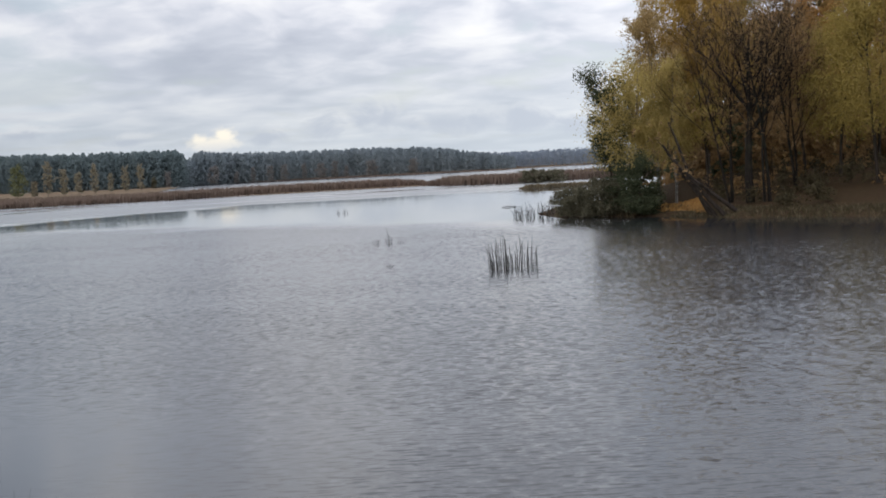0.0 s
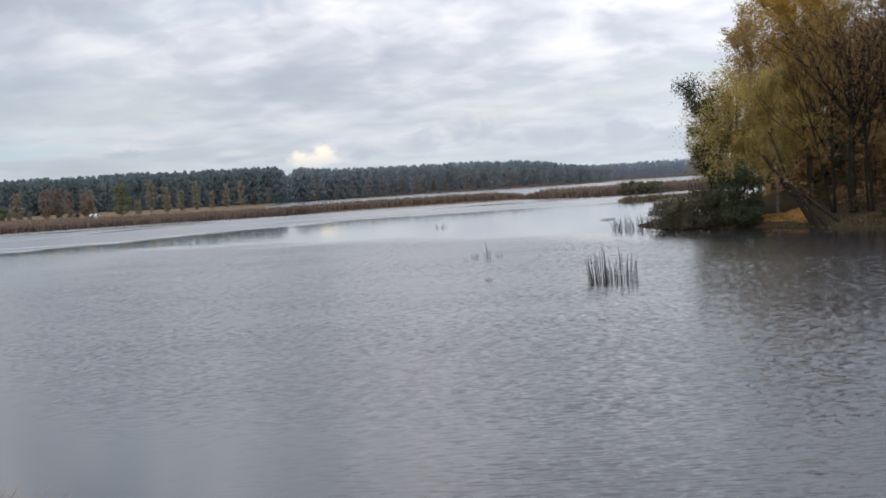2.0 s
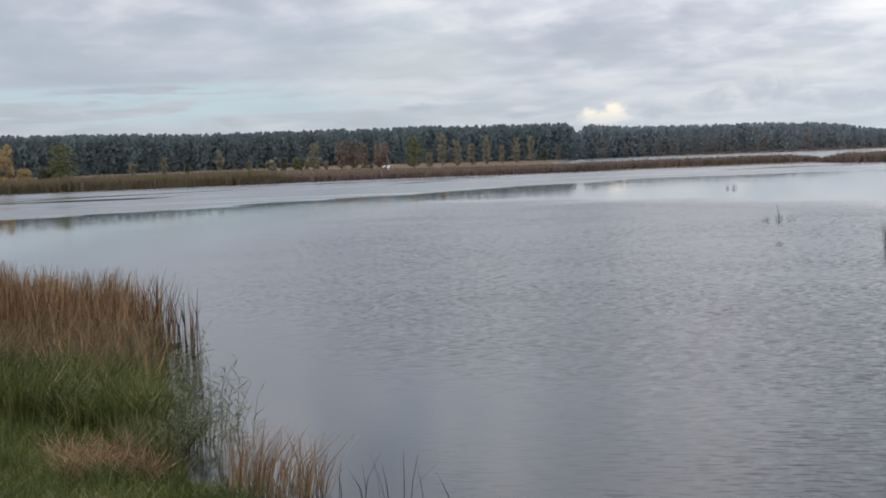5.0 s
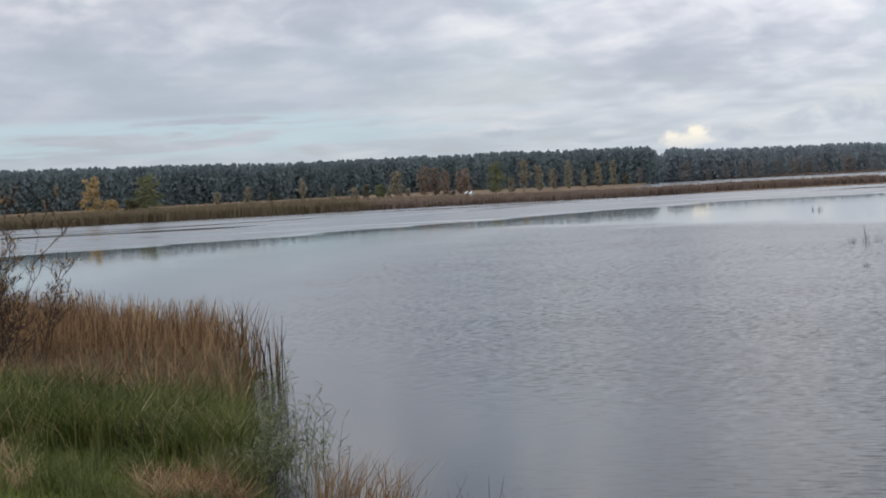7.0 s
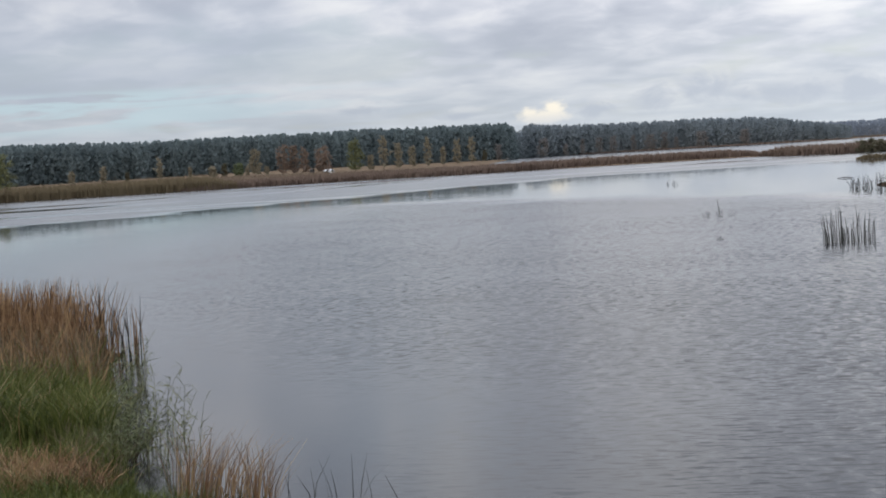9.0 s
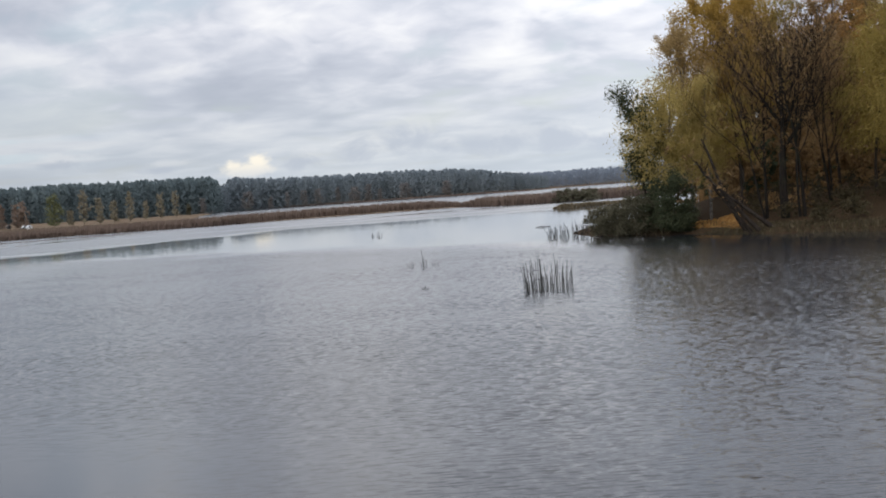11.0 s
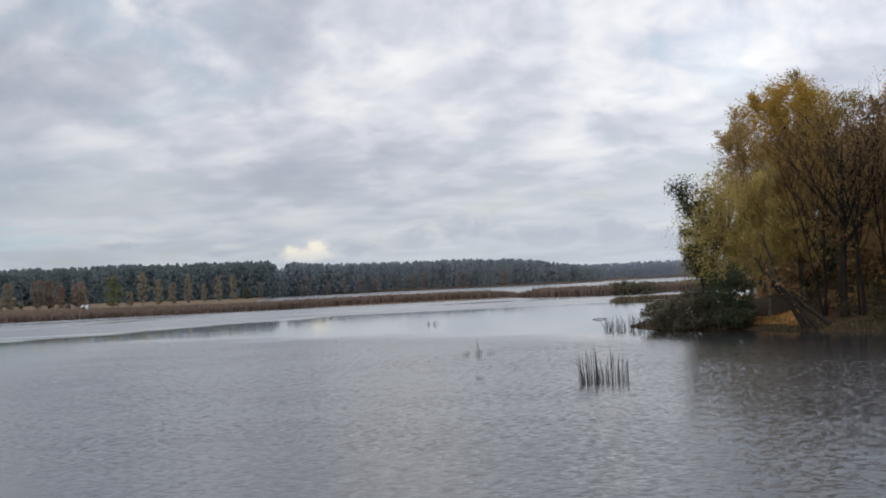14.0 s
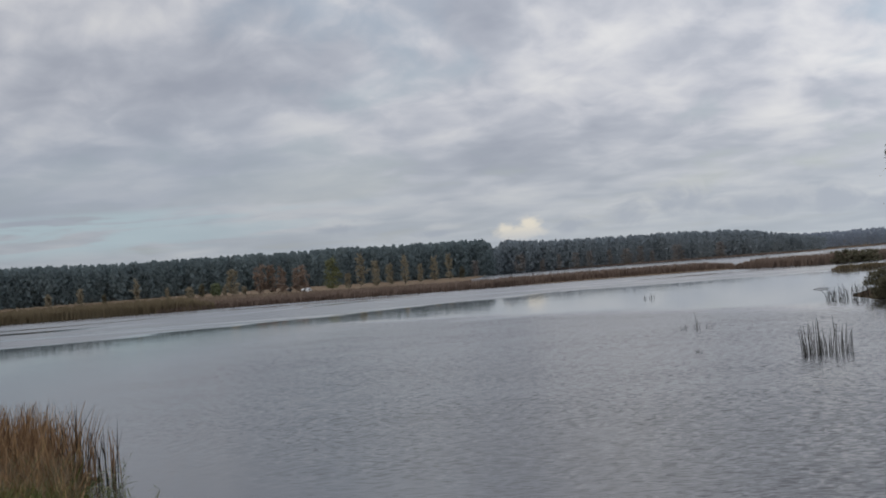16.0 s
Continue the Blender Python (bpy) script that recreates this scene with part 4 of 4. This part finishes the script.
for i in range(34):
    a, d = -8.0 - 0.4 * i + rng.uniform(-0.15, 0.15), rng.uniform(156, 168)
    x, y = at(a, d)
    broadleaf("bush", "tall brown thicket at the back of the grove", x, y, rng.uniform(6, 8.5), rng.uniform(2.2, 3.0), 0.2, LEAF_BROWN if i % 3 else LEAF_SHADE, BARK_DARK, 750, 0.28, limbs=3, category="bush", group="undergrowth of the grove")
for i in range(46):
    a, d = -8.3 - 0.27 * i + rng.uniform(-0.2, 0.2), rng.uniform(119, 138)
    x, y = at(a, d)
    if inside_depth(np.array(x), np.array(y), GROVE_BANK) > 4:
        broadleaf("bush", "low dusky brown brushwood on the shaded slope", x, y, rng.uniform(0.8, 2.2), rng.uniform(0.7, 1.5), 0.05, LEAF_SHADE if i % 4 else LEAF_BROWN, BARK_DARK, 500, 0.09, limbs=3, category="bush", group="undergrowth of the grove")
brush = [at(a, d) for a, d in ((-7.9, 150), (-12, 148), (-22, 146), (-24, 165), (-14, 172), (-8.3, 166))]
reed_bed("brushwood", "brown brushwood and saplings at the back of the grove", scatter(brush, 9000), 2.6, 0.12, LEAF_BROWN, 0.25, 0.25, "brushwood")
# leaning alder trunks at the water's edge
for a, d, h, lean in ((-9.85, 119.5, 7.5, (-0.75, 0.1)), (-10.15, 119, 7.0, (-0.95, 0.1)), (-10.55, 119, 6.0, (-1.15, 0.0)), (-9.6, 121, 8.5, (-0.5, 0.1))):
    x, y = at(a, d)
    broadleaf("alder", "dark bare alder trunk leaning low over the bank", x, y, h, 1.2, 2.5, LEAF_BROWN, BARK_DARK, 160, 0.09, lean, trunk_radius=0.2, limbs=3, reach=0.8, group="leaning alders")

# bushes along the water
for a, d, h, w, mat, count, label in (
        (-7.15, 127.4, 5.0, 1.9, LEAF_DARK, 6500, "dense dark green bush under the birch"),
        (-7.35, 127.0, 2.4, 1.3, LEAF_DARK, 2600, "dark green bush beside the fallen leaves"),
        (-6.6, 128.6, 4.2, 1.4, LEAF_DARK, 2800, "dark green bush at the water's edge"),
        (-5.15, 130.5, 3.1, 1.7, LEAF_DUSK, 4200, "dusky olive-brown willow bush standing in the shallows"),
        (-5.85, 129.5, 3.3, 1.8, LEAF_DUSK, 4200, "dusky olive-brown willow bush standing in the shallows"),
        (-4.5, 133, 2.6, 1.5, LEAF_DUSK, 3200, "dusky low willow bush over the shallows"),
        (-6.3, 129.0, 2.6, 1.3, LEAF_DUSK, 2400, "dusky low willow bush at the water's edge"),
        (-13.3, 117, 1.5, 1.3, LEAF_SHADE, 1000, "low dim olive-brown bush on the bank"),
        (-12.2, 117.5, 1.2, 1.0, LEAF_SHADE, 700, "low dim olive-brown bush on the bank")):
    x, y = at(a, d)
    broadleaf("bush", label, x, y, h * 0.92, w * 0.82, 0.15, mat, BARK_DARK, int(count * 1.7), 0.075, limbs=4, gaps=0.15, twig_leaves=0.25, category="bush", sink=0.0)

# grass fringe and sparse reeds of the right bank
fringe = [(9.5, 137), (13.2, 128.2), (17, 124.2), (20.8, 114.8), (28.8, 103.8), (40, 95), (60, 85), (62, 90), (42, 99), (31, 107), (23.5, 117.5), (19, 128), (14, 132)]
# the fringe takes the leaf tone that has the grove's shade in it
reed_bed("bank_grass", "dusky brown grass fringe along the right bank", scatter(fringe, 9000), 0.24, 0.05, LEAF_SHADE, 0.35, 0.4, "grass")
reed_bed("bank_grass", "dull straw grass fringe along the right bank", scatter(fringe, 1500), 0.28, 0.05, REED_OLIVE, 0.35, 0.4, "grass")
spots = np.column_stack([rng.uniform(6.4, 10.4, 130) , rng.uniform(136, 141, 130)])
reed_bed("shallow_reeds", "sparse dark reeds standing in the shallows by the bush", spots, 1.35, 0.036, STEM_DARK, 0.32, 0.15)

# fallen leaves glow on the open knoll between bush and trunks
g = Geo()
a, d = rng.uniform(-9.4, -7.7, 5200), rng.uniform(121.5, 132, 5200)
x, y = at(a, d)
z = ground_height(x, y)
g.leaves(np.column_stack([x, y, z + rng.uniform(0.0, 0.1, len(x))])[z > 0.3], 0.13, 0.0, 0.7)
tagged(part("fallen_leaves", g, LEAF_ORANGE), "carpet of orange fallen leaves on the bank", "leaves", kind="stuff")

# driftwood by the bush
g = Geo()
x, y = at(-2.45, 171)
g.tube([(x - 0.8, y, 0.02), (x - 0.2, y, 0.1), (x + 0.3, y + 0.1, 0.08), (x + 0.8, y, 0.03)], [0.02, 0.045, 0.04, 0.015], 8)
tagged(part("driftwood", g, BARK_DARK, smooth=True), "dark piece of driftwood floating by the reeds", "driftwood")


# ---------------------------------------------------------------- bulrushes in the open water
def bulrush(label, stems, thick=1.0):
    thing = tagged(new("bulrush_clump"), label, "bulrush", "bulrush clumps")
    cx = sum(s[0] for s in stems) / len(stems)
    cy = sum(s[1] for s in stems) / len(stems)
    thing.location = (cx, cy, 0)
    for x, y, h, lx, ly in stems:
        g = Geo()
        x, y = x - cx, y - cy
        g.tube([(x, y, -0.25), (x + lx * 0.3, y + ly * 0.3, h * 0.45), (x + lx * 0.75, y + ly * 0.75, h * 0.8), (x + lx * 1.2, y + ly * 1.2, h)], np.array([0.017, 0.015, 0.012, 0.005]) * thick, 4)
        part("stem", g, STEM_DARK, thing)
    return thing


stems = []
own = np.random.default_rng(11)
for i in range(46):
    s = 2.2 * ((i + own.uniform(0, 1)) / 46) ** 1.25
    h = own.uniform(0.55, 1.7) * (1.0 if s < 1.5 else 0.85)
    stems.append((2.1 + s, 73.1 + own.normal(0, 0.3), h, own.normal(-0.02 + 0.10 * (s - 1.0), 0.11) * h * 0.6, own.normal(0, 0.1)))
bulrush("clump of dark bulrush stems standing in the rippled lake", stems, 1.05)
stems = [(-3.5 + s, 103.4 + rng.normal(0, 0.3), h, rng.normal(0, 0.06), 0) for s, h in ((0, 1.15), (0.05, 0.6), (-0.12, 0.35), (-0.75, 0.4), (-0.7, 0.3), (0.18, 0.5), (0.75, 0.25), (0.95, 0.22), (-1.0, 0.3), (-0.9, 0.25), (0.6, 0.18))]
bulrush("thin tuft of bulrush stems in the open lake", stems, 1.2)
stems = [(-11.4 + s, 183.4 + rng.normal(0, 0.4), h, rng.normal(0, 0.1), 0) for s, h in ((-0.5, 0.45), (-0.4, 0.35), (-0.15, 0.25), (0.3, 0.4), (0.45, 0.55), (0.75, 0.4), (0.1, 0.3))]
bulrush("small far tuft of bulrush in the calm water", stems, 1.6)
stems = [(-2.7 + s, 79.5, h, l, 0) for s, h, l in ((0, 0.2, 0.05), (-0.06, 0.12, -0.1), (0.1, 0.1, 0.1))]
bulrush("short broken bulrush stubs just above the water", stems, 1.4)


# ---------------------------------------------------------------- the near bank on the left
CATTAIL = [(-16.5, 37.6), (-18.0, 41.6), (-20.6, 44.8), (-25, 48), (-31, 52.6), (-42, 58.5), (-46, 50), (-36, 42), (-28, 38.5), (-22, 36.6), (-18.0, 35.4), (-16.2, 35.6)]
spots = scatter(CATTAIL, 13500)
spots = spots[rng.random(len(spots)) < np.clip(inside_depth(spots[:, 0], spots[:, 1], CATTAIL) / 1.5, 0.06, 1)]
reed_bed("cattails", "dense stand of rust-brown dry cattails at the water's edge", spots, 2.0, 0.036, REED_RUST, 0.10, 0.12, "cattails", (0.05, 0), 0.05)
stray = [(-15.8, 36.4), (-17.2, 41.6), (-19.6, 44.8), (-20.8, 43.5), (-18.4, 39.5), (-17.2, 36.6)]
reed_bed("cattails", "dark thin cattail stems at the edge of the stand", scatter(stray, 60), 1.75, 0.026, STEM_DARK, 0.1, 0.1, "cattails", (0.04, 0))
reed_bed("cattails", "rust-brown cattail stems standing apart in the shallows", scatter(stray, 70), 1.55, 0.03, REED_RUST, 0.14, 0.15, "cattails", (0.04, 0))
SEDGE = [(-11.9, 26.8), (-13.7, 30.6), (-14.6, 32.2), (-17, 32.6), (-20, 32.9), (-25, 34.6), (-33, 37), (-29, 29), (-18, 27), (-14, 26.8)]
reed_bed("sedge", "tall green sedge on the near bank", scatter(SEDGE, 19000), 1.1, 0.028, SEDGE_GREEN, 0.34, 0.5, "sedge")
reed_bed("dry_sedge", "scattered straw-coloured blades among the sedge", scatter(SEDGE, 900), 1.1, 0.024, SEDGE_STRAW, 0.4, 0.5, "sedge")
BLEND = [(-14.6, 32.6), (-16.6, 36.8), (-20, 38.2), (-27, 41.5), (-37, 43), (-35, 37.5), (-27, 35.0), (-19.5, 31.4), (-16.6, 30.6), (-14.2, 31.2)]
reed_bed("dry_sedge", "brownish olive sedge between the green and the cattails", scatter(BLEND, 7000), 1.25, 0.032, REED_OLIVE, 0.32, 0.4, "sedge")
reed_bed("dry_sedge", "rust-brown blades straying from the cattails into the sedge", scatter(BLEND, 4200), 1.4, 0.036, REED_RUST, 0.24, 0.3, "sedge")
reed_bed("sedge", "single green blades straying among the dry sedge", scatter(BLEND, 1500), 1.2, 0.03, SEDGE_GREEN, 0.3, 0.4, "sedge")
REDDISH = [(-9.8, 22.1), (-10.7, 23.6), (-11.3, 24.3), (-12.3, 23.9), (-12.1, 23.0), (-11.2, 21.4)]
reed_bed("dry_grass", "patch of collapsed reddish-brown dry grass", scatter(REDDISH, 130), 0.5, 0.018, SEDGE_STRAW, 0.6, 0.6, "grass")
reed_bed("dry_grass", "dark brown dead stalks in the collapsed grass", scatter(REDDISH, 800), 0.55, 0.018, REED_RUST, 0.6, 0.5, "grass")
LAWN = [(-8.6, 18), (-10.6, 23.0), (-13, 26.6), (-16, 28.4), (-30, 31), (-30, 16), (-14, 14)]
reed_bed("grass", "short green grass on the near bank", scatter(LAWN, 30000), 0.26, 0.016, GRASS, 0.45, 0.5, "grass")
tufts = outside(scatter(LAWN, 150), REDDISH)
spots = np.repeat(tufts, 70, 0) + rng.normal(0, 0.16, (len(tufts) * 70, 2))
reed_bed("grass_tufts", "thick green grass tufts on the near bank", spots, 0.6, 0.016, SEDGE_GREEN, 0.45, 0.5, "grass")
tufts = scatter(LAWN, 60)
spots = np.repeat(tufts, 50, 0) + rng.normal(0, 0.14, (len(tufts) * 50, 2))
reed_bed("grass_tufts", "pale straw-coloured grass tufts on the near bank", spots, 0.5, 0.015, SEDGE_STRAW, 0.5, 0.5, "grass")
CORNER = [(-6.0, 18.0), (-8.4, 21.4), (-10.2, 22.9), (-13, 22.5), (-11, 17)]
reed_bed("shore_grass", "rough olive grass on the corner of the bank", scatter(CORNER, 6500), 0.42, 0.018, SEDGE_GREEN, 0.4, 0.4, "grass")
EDGE = [(-10.0, 23.2), (-11.5, 26.0), (-13.5, 30.2), (-15.4, 34.4), (-16.4, 37.0), (-17.2, 36.4), (-15.8, 33), (-14.2, 29), (-12.4, 25.6), (-11.2, 23.2)]
reed_bed("shore_grass", "rough green grass along the water's edge", outside(scatter(EDGE, 3600), REDDISH), 0.5, 0.02, SEDGE_GREEN, 0.4, 0.4, "grass")
reed_bed("shore_grass", "brown dead stalks along the water's edge", scatter(EDGE, 700), 0.6, 0.016, REED_OLIVE, 0.4, 0.3, "grass")
WHISPS = [(-9.5, 23.4), (-8.5, 23.5), (-7.5, 22.8), (-7.6, 21.9), (-9.0, 22.3)]
reed_bed("dry_reeds", "thin straw and reddish stems leaning over the water", scatter(WHISPS, 70), 1.3, 0.013, SEDGE_STRAW, 0.28, 0.2, "reeds", (0.24, 0))
reed_bed("dry_reeds", "thin brown stems leaning over the water", scatter(WHISPS, 190), 1.35, 0.014, REED_RUST, 0.26, 0.2, "reeds", (0.26, 0))
LAST = [(-7.4, 22.3), (-6.4, 22.1), (-5.3, 21.4), (-5.2, 20.9), (-7.0, 21.6)]
reed_bed("dry_reeds", "few thin dark stalks standing apart in the water", scatter(LAST, 14), 0.95, 0.012, STEM_DARK, 0.3, 0.2, "reeds", (0.1, 0))
reed_bed("shore_grass", "green blades at the foot of the dry stems", scatter(WHISPS, 110), 0.55, 0.014, SEDGE_GREEN, 0.35, 0.3, "grass")


def leafy_shoots(label, spots, height):
    """Thin upright shoots in the shallows with long narrow leaves, one mass that nobody could count."""
    stem, leaf = Geo(), Geo()
    thing = tagged(new("leafy_shoots"), label, "reeds", kind="stuff")
    for x, y in spots:
        h = height * rng.uniform(0.55, 1.1)
        z = max(float(ground_height(x, y)), -0.2)
        lean = rng.normal(0.10, 0.16, 2) * h
        t = np.linspace(0, 1, 5)[:, None]
        line = np.array([x, y, z]) + t * np.array([0, 0, h - z]) + t ** 2 * np.array([lean[0], lean[1], 0])
        stem.tube(line, np.linspace(0.009, 0.004, 5), 3)
        k = rng.integers(7, 13)
        s = rng.uniform(0.2, 1.0, k)
        root = line[0] + s[:, None] * (line[-1] - line[0])
        a = rng.uniform(0, 2 * np.pi, k)
        out = np.stack([np.cos(a), np.sin(a), rng.uniform(0.1, 1.3, k)], 1)
        out /= np.linalg.norm(out, axis=1)[:, None]
        size = rng.uniform(0.22, 0.46, k)[:, None]
        side = np.cross(out, (0, 0, 1))
        side /= np.linalg.norm(side, axis=1)[:, None]
        side = side + np.array([0, 0, 1]) * rng.uniform(0.0, 0.8, (k, 1))
        mid, end = root + out * size * 0.5, root + out * size - np.array([0, 0, 1]) * size * rng.uniform(0.0, 0.45, (k, 1))
        pts = np.stack([root, mid - side * 0.010, end, mid + side * 0.010], 1)
        leaf.put(pts, np.arange(4 * k).reshape(-1, 4))
    part("stems", stem, LEAF_SHOOT, thing)
    part("leaves", leaf, LEAF_SHOOT, thing)
    return thing


SHOOTS = [(-16.2, 37.8), (-15.0, 36.2), (-12.8, 31.6), (-11.0, 28.4), (-9.3, 24.8), (-9.9, 23.7), (-11.5, 26.6), (-13.3, 30.2), (-15.1, 34.2)]
leafy_shoots("grey-green leafy shoots standing in the shallows by the bank", scatter(SHOOTS, 64), 1.0)
BUSHY = [(-12.4, 28.8), (-11.4, 27.6), (-10.0, 24.6), (-10.8, 24.0), (-12.2, 26.6), (-13.2, 28.6)]
leafy_shoots("dense low leafy shoots at the foot of the bank", scatter(BUSHY, 52), 0.8)


def leafy_shrub(name, label, x, y, height, reach, stems, leaves, leaf_size, mat, bark, lean=(0, 0), slim=0.2):
    """Many thin stems from one root with slender leaves along them."""
    thing = tagged(new(name), label, "shrub")
    thing.location = (x, y, float(ground_height(x, y)) - 0.05)
    wood, green = Geo(), Geo()
    for s in range(stems):
        a, r = rng.uniform(0, 2 * np.pi), reach * rng.uniform(0.2, 1.0)
        h = height * rng.uniform(0.6, 1.05)
        t = np.linspace(0, 1, 6)[:, None]
        root = np.array([rng.normal(0, reach * 0.25), rng.normal(0, reach * 0.25), 0])
        end = np.array([np.cos(a) * r + lean[0], np.sin(a) * r + lean[1], h])
        line = root + t * (end - root) + np.sin(t * np.pi) * rng.normal(0, 0.05, 3) * height
        line[-1, 2] -= 0.06 * height * rng.uniform(0, 1)
        wood.tube(line, np.linspace(0.012 + 0.004 * height, 0.003, 6), 4)
        k = leaves // stems
        q = rng.uniform(0.25, 1.0, k) * 5
        i = np.minimum(q.astype(int), 4)
        c = line[i] + (line[i + 1] - line[i]) * (q - i)[:, None] + rng.normal(0, leaf_size * 0.9, (k, 3))
        green.leaves(c, leaf_size, 0.15, slim)
    part("brushwood", wood, bark, thing)
    part("foliage", green, mat, thing)
    return thing


leafy_shrub("willow_shrub", "slender grey-green willow shrub at the water's edge", -12.7, 29.2, 1.1, 0.5, 14, 380, 0.06, LEAF_GREY, TWIG)
leafy_shrub("willow_shrub", "slender grey-green willow shrub at the water's edge", -11.2, 26.0, 1.0, 0.4, 14, 380, 0.055, LEAF_GREY, TWIG, (0.1, 0))
leafy_shrub("willow_shrub", "dark green low shrub on the near bank", -14.6, 27.2, 0.9, 0.6, 18, 900, 0.045, LEAF_DARK, TWIG)


def bare_willow(label, x, y, height, reach):
    thing = tagged(new("willow_bush"), label, "bush")
    thing.location = (x, y, float(ground_height(x, y)) - 0.1)
    wood, tips = Geo(), []
    for s in range(24):
        a = rng.uniform(0, 2 * np.pi)
        lean = rng.uniform(0.15, 0.8) * reach / height
        grow(wood, (rng.normal(0, 0.35), rng.normal(0, 0.35), 0), (np.cos(a) * lean, np.sin(a) * lean, 1), height * rng.uniform(0.5, 1.0), 0.017, 0, tips, limbs=4, wave=0.16, sides=4, levels=3)
    part("brushwood", wood, TWIG, thing)
    t = np.concatenate(tips)
    pick = t[rng.integers(0, len(t), 2200)]
    green = Geo()
    green.leaves(pick + rng.normal(0, 0.05, pick.shape), 0.05, 0.3, 0.4)
    part("foliage", green, LEAF_BROWN, thing)
    return thing


bare_willow("nearly bare brown willow bush beside the cattails", -22.0, 34.9, 5.4, 3.8)
bare_willow("nearly bare brown willow bush farther along the bank", -27.5, 38.5, 5.0, 2.4)
